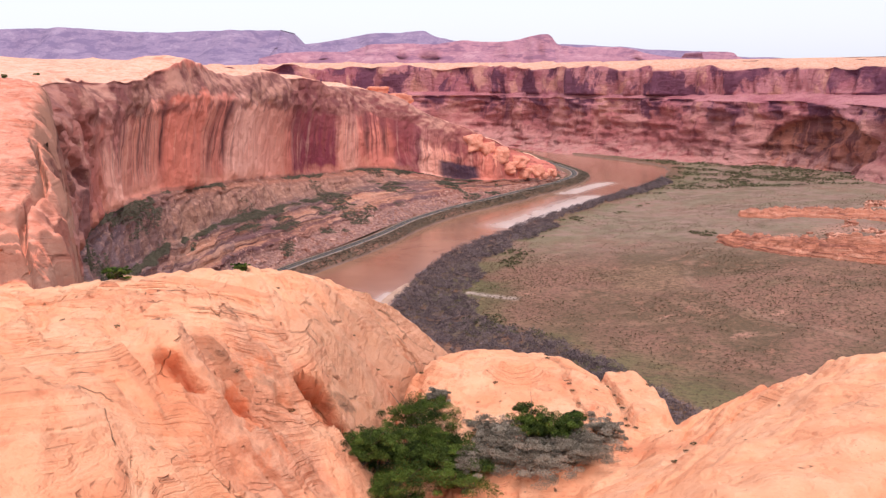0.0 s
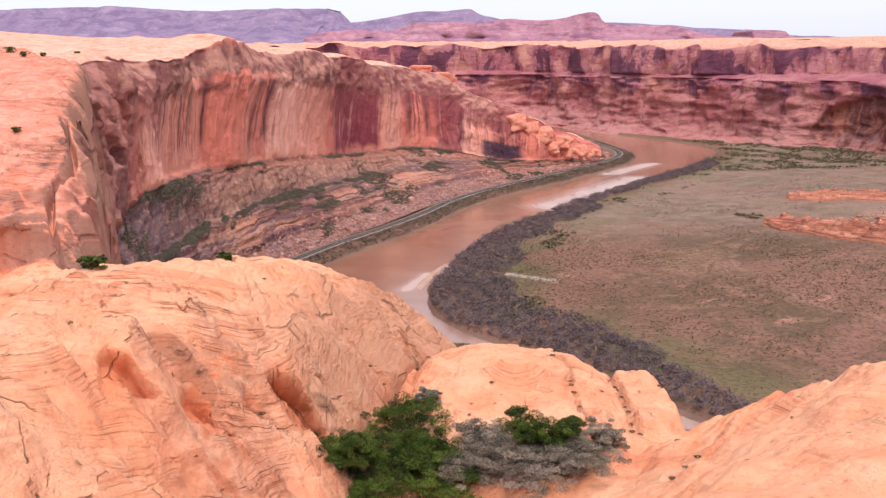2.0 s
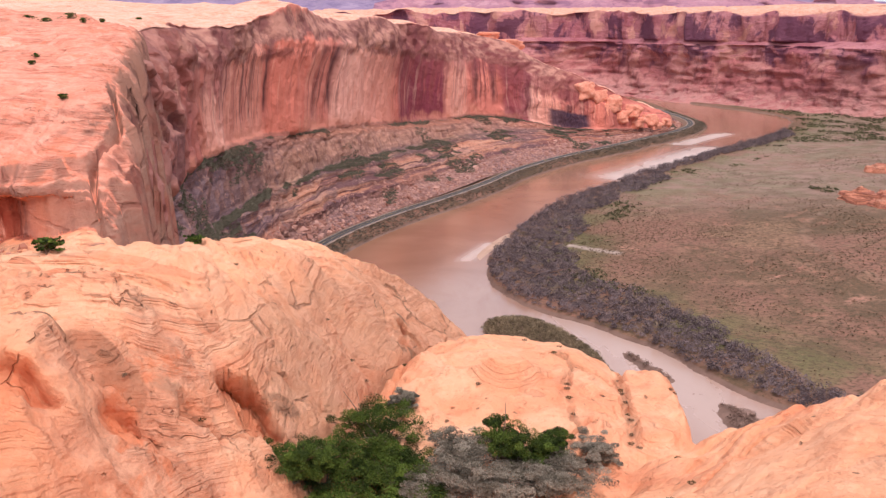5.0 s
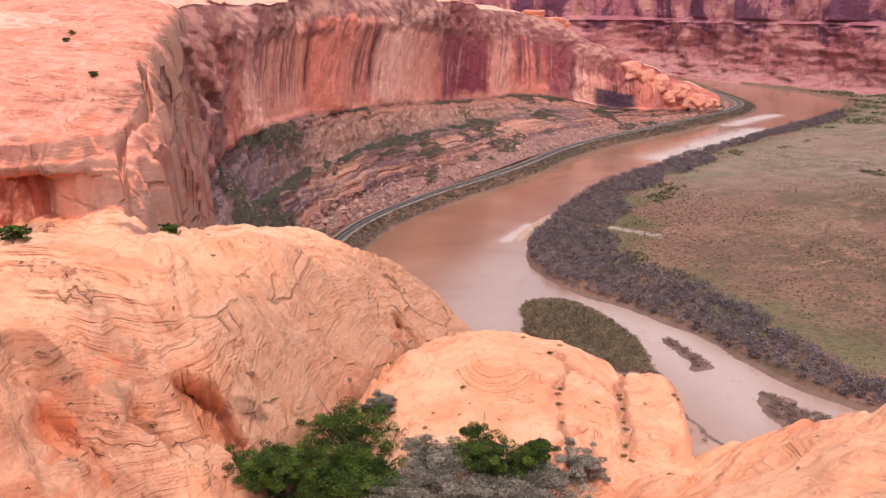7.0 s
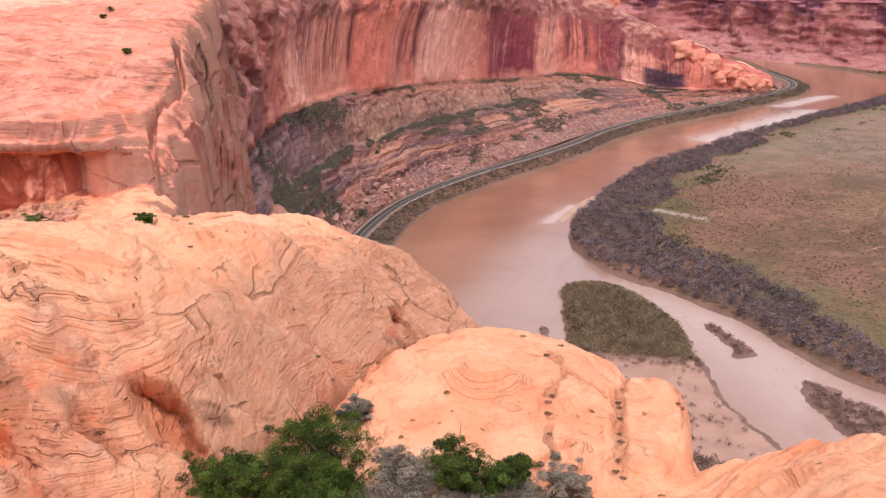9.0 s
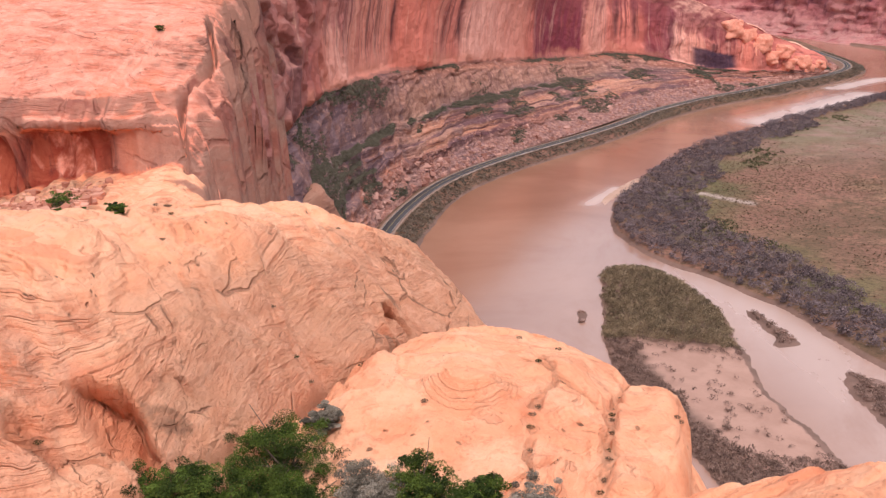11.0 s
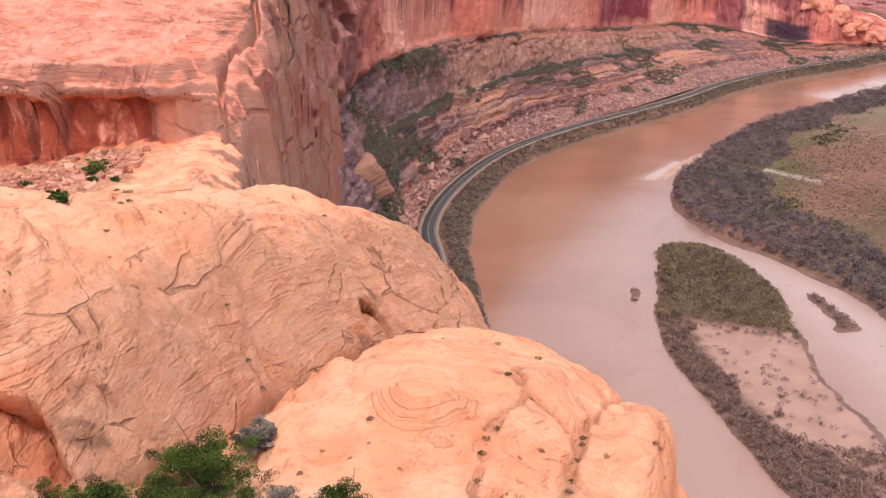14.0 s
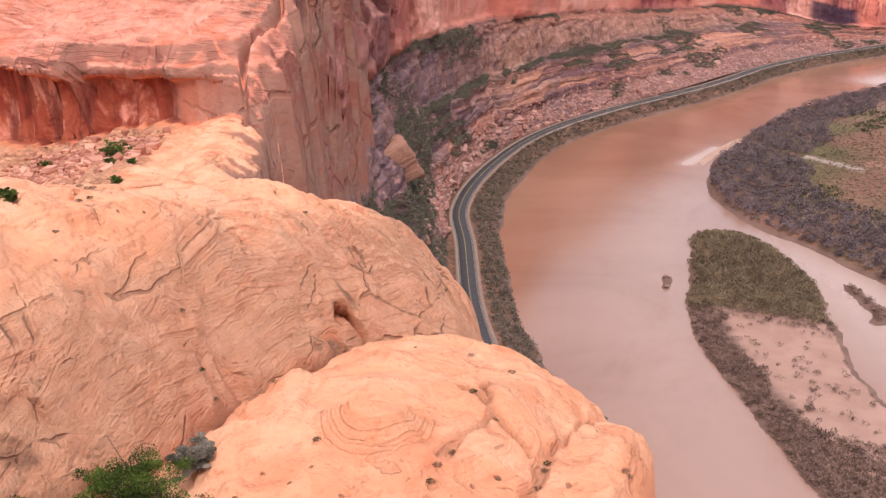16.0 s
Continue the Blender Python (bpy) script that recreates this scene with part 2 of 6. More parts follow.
        h = n.math("ADD", h, n.math("MULTIPLY", n.math("MULTIPLY", n.span(lam, 0.36, 0.66), seen), step))
    # open cracks in places
    joints = n.cells(n.scaled(0.6, 1.1, 1, (0, 0, 20), n.plus_vec(n.coord, 0.25, 4.0)), 0.12)
    here = n.math("MULTIPLY", n.span(n.noise(n.coord, 0.18, 4, 0.6), 0.56, 0.60), n.math("MULTIPLY", n.math("SUBTRACT", 1.0, n.attr("flank")), n.span(n.attr("calm"), 0.3, 0.05)))
    seam = n.math("MULTIPLY", n.span(joints, 0.007, 0.002), here)
    c = n.mix(n.math("MULTIPLY", seam, 0.45), c, (0.20, 0.08, 0.05))
    grey = n.noise(n.scaled(1.2, 1.2, 1), 0.20, 7, 0.72, 0.4)
    c = n.mix(n.math("MULTIPLY", n.span(grey, 0.58, 0.72), 0.3), c, (0.44, 0.27, 0.17))
    pits = n.math("MULTIPLY", n.span(n.cells(n.plus_vec(n.coord, 1.5, 0.6), 0.8, "F1"), 0.15, 0.07), n.span(n.noise(n.coord, 0.2, 3, 0.5), 0.53, 0.60))
    c = n.mix(n.math("MULTIPLY", pits, 0.8), c, (0.13, 0.075, 0.045))
    return c, n.math("SUBTRACT", h, n.math("ADD", n.math("MULTIPLY", seam, 0.8), n.math("MULTIPLY", pits, 0.4)))


PALE = ((0.89, 0.375, 0.195), (0.93, 0.445, 0.25), (0.96, 0.54, 0.33), (0.69, 0.22, 0.11))
PINK = ((0.72, 0.25, 0.155), (0.81, 0.325, 0.215), (0.88, 0.43, 0.305), (0.50, 0.135, 0.08))


TOPS = ((0.84, 0.40, 0.26), (0.90, 0.50, 0.35), (0.95, 0.60, 0.45), (0.60, 0.21, 0.13))


def make_slickrock(name, tones):
    """Slickrock: smooth pale tops, rough brown weathered flanks, red stained recesses, the shelf's alcove also darkened
    for shade.
    """
    m = material(name, 0.92, 0.12)
    n = Nodes(m)
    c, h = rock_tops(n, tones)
    wall = n.steep()
    lean = n.attr("flank")
    rough = n.noise(n.scaled(1, 1, 1.3), 0.55, 8, 0.74, 0.4)
    worn = n.noise(n.coord, 0.10, 6, 0.68, 0.8)
    brown = n.mix(n.span(rough, 0.38, 0.62), (0.82, 0.365, 0.21), (0.97, 0.505, 0.315))
    c = n.mix(n.math("MULTIPLY", n.math("MULTIPLY", lean, n.span(worn, 0.34, 0.56, 0.25, 1.0)), 0.8), c, brown)
    # fine beds along the flank, weathered brown rock where the skin is gone
    thin = n.noise(n.vector(n.math("MULTIPLY", n.attr("bed"), 1.5), n.math("MULTIPLY", worn, 2.0)), 1.0, 3, 0.6)
    rib = n.math("MULTIPLY", n.math("MULTIPLY", n.span(thin, 0.50, 0.60), lean), n.span(n.noise(n.coord, 0.16, 4, 0.6), 0.42, 0.56, 0.15, 1.0))
    c = n.mix(n.math("MULTIPLY", rib, 0.4), c, (0.70, 0.28, 0.155))
    c = n.mix(n.math("MULTIPLY", n.math("MULTIPLY", n.span(thin, 0.44, 0.34), lean), 0.35), c, (0.95, 0.55, 0.36))
    crust = n.math("MULTIPLY", n.attr("crust"), n.span(n.noise(n.coord, 0.28, 5, 0.68, 0.6), 0.34, 0.54, 0.35, 0.95))
    c = n.mix(crust, c, n.mix(n.span(rough, 0.34, 0.62), (0.50, 0.21, 0.12), (0.78, 0.39, 0.24)))
    c = n.mix(n.math("MULTIPLY", n.math("MULTIPLY", n.span(worn, 0.53, 0.62), n.attr("crust")), 0.7), c, (0.76, 0.235, 0.105))
    knobs = n.math("MULTIPLY", n.attr("lichen"), n.span(rough, 0.36, 0.58, 0.25, 0.8))
    c = n.mix(knobs, c, n.mix(n.span(worn, 0.4, 0.6), (0.30, 0.145, 0.085), (0.48, 0.25, 0.15)))
    # ring lines coloured darker to stand for shade in the grooves
    rings = n.noise(n.vector(n.math("MULTIPLY", n.plus(n.attr("ring"), n.noise(n.coord, 1.2, 3, 0.5), 0.05), 6.5), 5.0), 1.0, 2, 0.6)
    ringed = n.attr("ringed")
    c = n.mix(n.math("MULTIPLY", n.math("MULTIPLY", n.span(rings, 0.46, 0.68), ringed), 0.36), c, (0.66, 0.24, 0.115))
    # jointed slabs on the flank
    spot = n.t.nodes.new("ShaderNodeSeparateXYZ")
    n.link(n.plus_vec(n.coord, 0.3, 1.2), spot.inputs["Vector"])
    across = n.vector(n.math("MULTIPLY", n.math("ADD", spot.outputs["Y"], n.math("MULTIPLY", spot.outputs["Z"], -0.9)), 0.15), n.math("MULTIPLY", n.math("ADD", spot.outputs["Z"], n.math("MULTIPLY", spot.outputs["Y"], 0.12)), 0.32))
    split_lines = n.cells(across, 1.0)
    shown = n.span(n.noise(n.coord, 0.22, 4, 0.6), 0.50, 0.57)
    gap = n.math("MULTIPLY", n.math("MULTIPLY", n.span(split_lines, 0.022, 0.006), shown), lean)
    own_tone = n.t.nodes.new("ShaderNodeTexVoronoi")
    n.link(across, own_tone.inputs["Vector"])
    own_tone.inputs["Scale"].default_value = 1.0
    shade = n.t.nodes.new("ShaderNodeSeparateXYZ")
    n.link(own_tone.outputs["Color"], shade.inputs["Vector"])
    c = n.mix(n.math("MULTIPLY", n.math("MULTIPLY", n.span(shade.outputs["X"], 0.55, 0.7), lean), 0.3), c, (0.74, 0.385, 0.23))
    c = n.mix(n.math("MULTIPLY", gap, 0.5), c, (0.30, 0.13, 0.075))
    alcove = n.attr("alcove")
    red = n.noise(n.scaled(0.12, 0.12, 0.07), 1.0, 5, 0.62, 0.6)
    # red rock in the hollows; under the shelf the overhang's shade is painted too
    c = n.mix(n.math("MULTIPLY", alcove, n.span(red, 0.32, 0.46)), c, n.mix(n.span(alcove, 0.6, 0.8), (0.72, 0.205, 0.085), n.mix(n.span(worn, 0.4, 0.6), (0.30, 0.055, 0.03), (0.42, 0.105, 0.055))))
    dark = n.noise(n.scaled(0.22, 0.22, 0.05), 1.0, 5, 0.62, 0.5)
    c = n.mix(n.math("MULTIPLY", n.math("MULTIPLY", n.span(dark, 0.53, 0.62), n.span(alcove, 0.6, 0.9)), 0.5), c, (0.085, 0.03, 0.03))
    tan = n.noise(n.scaled(0.4, 0.4, 1.0), 0.075, 6, 0.68, 0.5)
    sheer = n.math("MULTIPLY", n.math("MULTIPLY", wall, n.attr("cliff")), n.math("SUBTRACT", 1.0, alcove))
    c = n.mix(n.math("MULTIPLY", sheer, 0.8), c, n.mix(n.span(rough, 0.35, 0.65), (0.46, 0.20, 0.135), (0.56, 0.275, 0.19)))
    c = n.mix(n.math("MULTIPLY", n.math("MULTIPLY", n.span(tan, 0.34, 0.52), sheer), 0.85), c, (0.36, 0.18, 0.125))
    c = n.mix(n.math("MULTIPLY", n.math("MULTIPLY", n.span(tan, 0.42, 0.36), sheer), 0.8), c, (0.29, 0.085, 0.062))
    stain = n.noise(n.scaled(0.045, 0.045, 0.035), 1.0, 6, 0.66, 0.6)
    c = n.mix(n.math("MULTIPLY", n.math("MULTIPLY", n.span(stain, 0.52, 0.62), sheer), 0.75), c, (0.19, 0.07, 0.06))
    crack_at = n.cells(n.plus_vec(n.scaled(0.06, 0.06, 0.045), 1.5, 0.5), 1.0)
    crack = n.math("MULTIPLY", n.span(crack_at, 0.05, 0.012), sheer)
    c = n.mix(n.math("MULTIPLY", crack, 0.45), c, (0.12, 0.05, 0.045))
    n.colour(c)
    slab = n.math("SUBTRACT", n.math("MULTIPLY", n.math("MULTIPLY", shade.outputs["Y"], lean), 0.8), n.math("ADD", gap, n.math("MULTIPLY", n.math("MULTIPLY", n.span(rings, 0.48, 0.66), ringed), 0.16)))
    slab = n.math("SUBTRACT", slab, n.math("MULTIPLY", rib, 0.3))
    plates = n.t.nodes.new("ShaderNodeTexVoronoi")
    n.link(n.plus_vec(n.scaled(0.45, 0.45, 0.8), 0.12, 5.0), plates.inputs["Vector"])
    plates.inputs["Scale"].default_value = 0.075
    face = n.t.nodes.new("ShaderNodeSeparateXYZ")
    n.link(plates.outputs["Color"], face.inputs["Vector"])
    low_wall = n.math("MULTIPLY", sheer, n.span(n.height(), 141, 135))
    c = n.mix(n.math("MULTIPLY", low_wall, 0.6), c, n.mix(n.span(tan, 0.40, 0.62), (0.36, 0.13, 0.09), n.mix(n.span(rough, 0.35, 0.65), (0.34, 0.19, 0.14), (0.46, 0.26, 0.185))))
    n.colour(c)
    slab = n.math("ADD", slab, n.math("MULTIPLY", n.math("MULTIPLY", face.outputs["X"], low_wall), 2.6))
    slab = n.math("SUBTRACT", slab, n.math("MULTIPLY", crack, 0.8))
    n.bump(n.math("ADD", n.math("ADD", h, slab), n.math("MULTIPLY", n.math("MULTIPLY", rough, n.math("ADD", lean, 0.25)), 1.5)), 1.0, 0.6)
    return m


# wall tones, with a little blue mixed in for distance haze
TAN, CREAM, ORANGE, MAROON, BROWN = (0.76, 0.30, 0.215), (0.84, 0.42, 0.32), (0.74, 0.225, 0.155), (0.24, 0.05, 0.068), (0.38, 0.165, 0.135)
ROSE, VARNISH = (0.66, 0.205, 0.15), (0.07, 0.025, 0.032)


def make_wall_rock():
    """The west wall: broad panels of tan, orange and maroon, a few thick streaks of varnish, a brown nodular cap."""
    m = material("red_wall", 0.9, 0.12)
    n = Nodes(m)
    run, rise = n.attr("run"), n.attr("rise")
    wall = n.slope(0.35, 0.75)
    drift = n.noise(n.scaled(0.03, 0.03, 0.012), 1.0, 4, 0.6)
    along = n.math("MULTIPLY", n.plus(run, drift, 0.30), 1 / 22)
    c = n.bands(along, [(k / 22, v) for k, v in (
        (0, BROWN), (4.3, BROWN), (4.7, (0.40, 0.14, 0.115)), (5.2, (0.38, 0.12, 0.10)), (5.6, TAN), (6.4, CREAM), (7.0, TAN), (7.6, TAN), (8.05, TAN), (8.2, ORANGE), (9.2, ORANGE), (9.4, TAN), (9.9, ROSE), (10.2, CREAM),
        (11.6, TAN), (11.85, ROSE), (12.0, MAROON), (13.0, MAROON), (13.1, TAN), (13.5, CREAM), (13.8, ROSE), (14.6, ROSE), (14.75, MAROON), (15.4, MAROON), (15.5, CREAM),
        (16.3, TAN), (16.5, (0.44, 0.12, 0.095)), (16.9, (0.34, 0.10, 0.085)), (17.3, ORANGE), (17.7, (0.40, 0.12, 0.095)), (18.3, ROSE), (22, ROSE))])
    mottle = n.noise(n.scaled(1, 1, 0.5), 0.035, 6, 0.66, 0.8)
    c = n.mix(n.span(mottle, 0.50, 0.72, 0, 0.3), c, CREAM)
    c = n.mix(n.span(mottle, 0.48, 0.30, 0, 0.4), c, (0.55, 0.16, 0.10))
    # stains that hang down the face
    low = n.math("MULTIPLY", run, 0.35)
    washed = n.noise(n.vector(n.math("MULTIPLY", run, 5.0), n.math("MULTIPLY", rise, 0.55), low), 1.0, 5, 0.62, 0.25)
    thin = n.noise(n.vector(n.math("MULTIPLY", run, 19.0), n.math("MULTIPLY", rise, 0.5), low), 1.0, 4, 0.6, 0.15)
    much = n.bands(along, [(k / 22, v) for k, v in ((0, 0.0), (5.2, 0.1), (6.0, 0.75), (7.8, 0.8), (8.2, 0.25), (9.2, 0.3), (9.5, 0.9), (10.1, 0.8), (10.4, 0.15), (11.6, 0.25),
                                                    (12, 0.6), (13, 0.6), (13.3, 0.35), (13.9, 0.9), (14.7, 0.9), (15.5, 0.6), (16.6, 0.9), (18.2, 0.7), (22, 0.1))])
    hang = n.math("MULTIPLY", n.math("MULTIPLY", wall, n.span(n.plus(rise, drift, 0.3), 0.02, 0.30)), n.span(n.plus(rise, mottle, 0.12), 0.84, 0.74))
    c = n.mix(n.math("MULTIPLY", n.math("MULTIPLY", n.span(washed, 0.47, 0.57), hang), n.math("MULTIPLY", much, 0.6)), c, (0.40, 0.10, 0.08))
    c = n.mix(n.math("MULTIPLY", n.math("MULTIPLY", n.span(thin, 0.555, 0.61), hang), n.math("MULTIPLY", much, 0.72)), c, (0.16, 0.05, 0.05))
    c = n.mix(n.math("MULTIPLY", n.math("MULTIPLY", n.span(thin, 0.43, 0.36), hang), 0.25), c, (0.86, 0.52, 0.37))
    bend = n.noise(n.vector(n.math("MULTIPLY", run, 1.5), n.math("MULTIPLY", rise, 2.2)), 1.0, 4, 0.6)
    line = n.math("MULTIPLY", n.plus(run, bend, 0.07), 1 / 22)
    stops = [(0, 0.0)]
    for k, wide in ((6.35, 0.05), (7.3, 0.04), (7.72, 0.07), (8.30, 0.09), (9.62, 0.04), (10.04, 0.13), (14.05, 0.10), (14.55, 0.11), (15.45, 0.06), (16.55, 0.12)):
        stops += [((k - 1.6 * wide) / 22, 0.0), ((k - 0.6 * wide) / 22, 1.0), ((k + 0.6 * wide) / 22, 0.0)]
    spill = n.span(n.plus(rise, n.noise(n.vector(n.math("MULTIPLY", run, 3.0), 0.0), 1.0, 2, 0.5), 0.9), 0.05, 0.30)
    c = n.mix(n.math("MULTIPLY", n.math("MULTIPLY", n.bands(line, stops), hang), n.math("MULTIPLY", n.math("MAXIMUM", spill, 0.55), 0.95)), c, VARNISH)
    # blue-black sheet of varnish low on the point, and the fallen-away orange foot of the face
    sheet_at = n.math("MULTIPLY", n.span(run, 15.9, 16.1), n.math("MULTIPLY", n.span(run, 17.2, 17.0), n.span(n.plus(rise, mottle, 0.15), 0.34, 0.28)))
    c = n.mix(n.math("MULTIPLY", sheet_at, n.math("MULTIPLY", wall, 0.9)), c, (0.045, 0.032, 0.055))
    slump = n.math("MULTIPLY", n.span(n.plus(rise, n.noise(n.coord, 0.014, 4, 0.6), 0.5), 0.12, 0.06), n.span(run, 15.5, 14.5))
    c = n.mix(n.math("MULTIPLY", slump, n.span(mottle, 0.40, 0.60, 0.1, 0.6)), c, (0.62, 0.24, 0.155))
    c = n.mix(n.math("MULTIPLY", n.span(n.plus(rise, mottle, 0.10), 0.035, 0.01), 0.7), c, (0.30, 0.13, 0.10))
    # nodular brown cap, and the brown broken stretch near the bend
    knob = n.noise(n.scaled(1, 1, 1.5), 0.055, 6, 0.64)
    drop = n.bands(along, [(k / 22, v) for k, v in ((0, 0.10), (7.5, 0.13), (8.2, 0.19), (10.0, 0.19), (10.8, 0.10), (12, 0.10), (13.2, 0.04), (16, 0.10), (22, 0.1))])
    capped = n.math("MULTIPLY", n.span(n.math("SUBTRACT", n.plus(n.plus(rise, knob, 0.15), drift, 0.3), drop), 0.60, 0.65), n.bands(along, [(0, 0.0), (4 / 22, 0.3), (5.2 / 22, 0.95), (16 / 22, 0.95), (17.5 / 22, 0.0)]))
    capped = n.math("MULTIPLY", capped, n.span(n.plus(rise, mottle, 0.5), 1.12, 1.0))
    c = n.mix(capped, c, n.mix(n.span(knob, 0.40, 0.62), (0.22, 0.085, 0.075), (0.52, 0.25, 0.185)))
    shade_sheet = n.math("MULTIPLY", n.span(n.plus(n.plus(rise, washed, 0.5), drift, 0.3), 0.44, 0.58), n.bands(along, [(k / 22, v) for k, v in ((0, 0.0), (5.4, 0.0), (5.7, 0.8), (6.6, 0.5), (7.0, 0.0), (11.3, 0.0), (12.0, 0.9), (13.1, 0.5), (14.5, 0.9), (16.4, 0.95), (17.2, 0.4), (22, 0.0))]))
    c = n.mix(n.math("MULTIPLY", shade_sheet, n.math("MULTIPLY", wall, 0.75)), c, (0.25, 0.065, 0.07))
    under = n.math("MULTIPLY", n.span(n.plus(rise, knob, 0.22), 0.66, 0.72), n.span(n.plus(rise, knob, 0.22), 0.78, 0.72))
    c = n.mix(n.math("MULTIPLY", under, n.math("MULTIPLY", n.span(washed, 0.42, 0.54), 0.7)), c, (0.22, 0.07, 0.06))
    broken = n.math("MULTIPLY", n.bands(along, [(0, 1.0), (4.6 / 22, 1.0), (5.6 / 22, 0.0)]), wall)
    c = n.mix(n.math("MULTIPLY", broken, n.span(knob, 0.56, 0.48, 0, 0.75)), c, (0.36, 0.125, 0.10))
    c = n.mix(n.math("MULTIPLY", broken, n.span(mottle, 0.57, 0.63, 0, 0.75)), c, (0.17, 0.07, 0.07))
    grain = n.noise(n.coord, 0.35, 6, 0.68)
    c = n.mix(n.span(grain, 0.52, 0.8, 0, 0.25), c, (0.45, 0.17, 0.11))
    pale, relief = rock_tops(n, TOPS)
    c = n.mix(n.math("MULTIPLY", n.math("SUBTRACT", 1.0, n.slope(0.55, 0.85)), n.span(n.plus(rise, mottle, 0.5), 1.0, 1.12)), c, pale)
    n.colour(c)
    n.bump(n.math("ADD", n.math("MULTIPLY", knob, 1.6), n.math("ADD", grain, n.noise(n.scaled(1, 1, 0.6), 0.09, 7, 0.66))), 0.8, 2.0)
    return m


def make_far_rock():
    """The far wall: red tiers with hanging purple-black stains, orange recesses and thin beds in the lower tier."""
    m = material("far_wall", 0.92, 0.1)
    n = Nodes(m)
    wall = n.slope(0.35, 0.75)
    z = n.height()
    big = n.noise(n.coord, 0.009, 5, 0.62, 0.5)
    # the wall's reds carry extra blue in place of distance haze
    c = n.mix(n.span(big, 0.38, 0.62), (0.44, 0.145, 0.17), (0.58, 0.24, 0.25))
    strata = n.noise(n.scaled(0.045, 0.045, 0.14), 1.0, 7, 0.68, 0.5)
    low_tier = n.span(n.plus(z, big, 40.0), 104, 76)
    c = n.mix(n.math("MULTIPLY", low_tier, 0.8), c, n.mix(n.span(big, 0.42, 0.58), (0.50, 0.165, 0.145), (0.64, 0.28, 0.235)))
    c = n.mix(n.math("MULTIPLY", n.span(strata, 0.53, 0.60), 0.5), c, (0.33, 0.10, 0.10))
    c = n.mix(n.math("MULTIPLY", n.span(strata, 0.45, 0.36), 0.5), c, (0.64, 0.29, 0.24))
    long1 = n.noise(n.scaled(0.04, 0.04, 0.007), 1.0, 5, 0.62, 0.3)
    c = n.mix(n.math("MULTIPLY", n.math("MULTIPLY", n.span(long1, 0.53, 0.62), wall), 0.65), c, (0.25, 0.07, 0.075))
    blot = n.noise(n.scaled(0.017, 0.017, 0.011), 1.0, 5, 0.6, 0.4)
    high = n.span(n.plus(z, long1, 90.0), 50, 105, 0.12, 1.0)
    c = n.mix(n.math("MULTIPLY", n.math("MULTIPLY", n.span(blot, 0.49, 0.55), high), n.math("MULTIPLY", wall, 0.88)), c, (0.15, 0.055, 0.095))
    c = n.mix(n.math("MULTIPLY", n.math("MULTIPLY", n.span(blot, 0.44, 0.38), high), n.math("MULTIPLY", wall, 0.7)), c, (0.76, 0.37, 0.28))
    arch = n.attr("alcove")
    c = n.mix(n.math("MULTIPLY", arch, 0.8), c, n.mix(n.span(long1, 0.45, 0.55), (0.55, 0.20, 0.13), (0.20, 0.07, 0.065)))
    scree = n.noise(n.coord, 0.05, 6, 0.7)
    c = n.mix(n.math("MULTIPLY", n.span(z, 42, 8), n.span(scree, 0.40, 0.60)), c, (0.60, 0.29, 0.25))
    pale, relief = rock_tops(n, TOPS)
    c = n.mix(n.math("MULTIPLY", n.span(z, 150, 166), n.math("SUBTRACT", 1.0, n.slope(0.50, 0.80))), c, pale)
    n.colour(c)
    n.bump(n.math("ADD", strata, n.math("ADD", scree, n.noise(n.scaled(1, 1, 1.4), 0.045, 8, 0.7))), 1.0, 7.0)
    return m


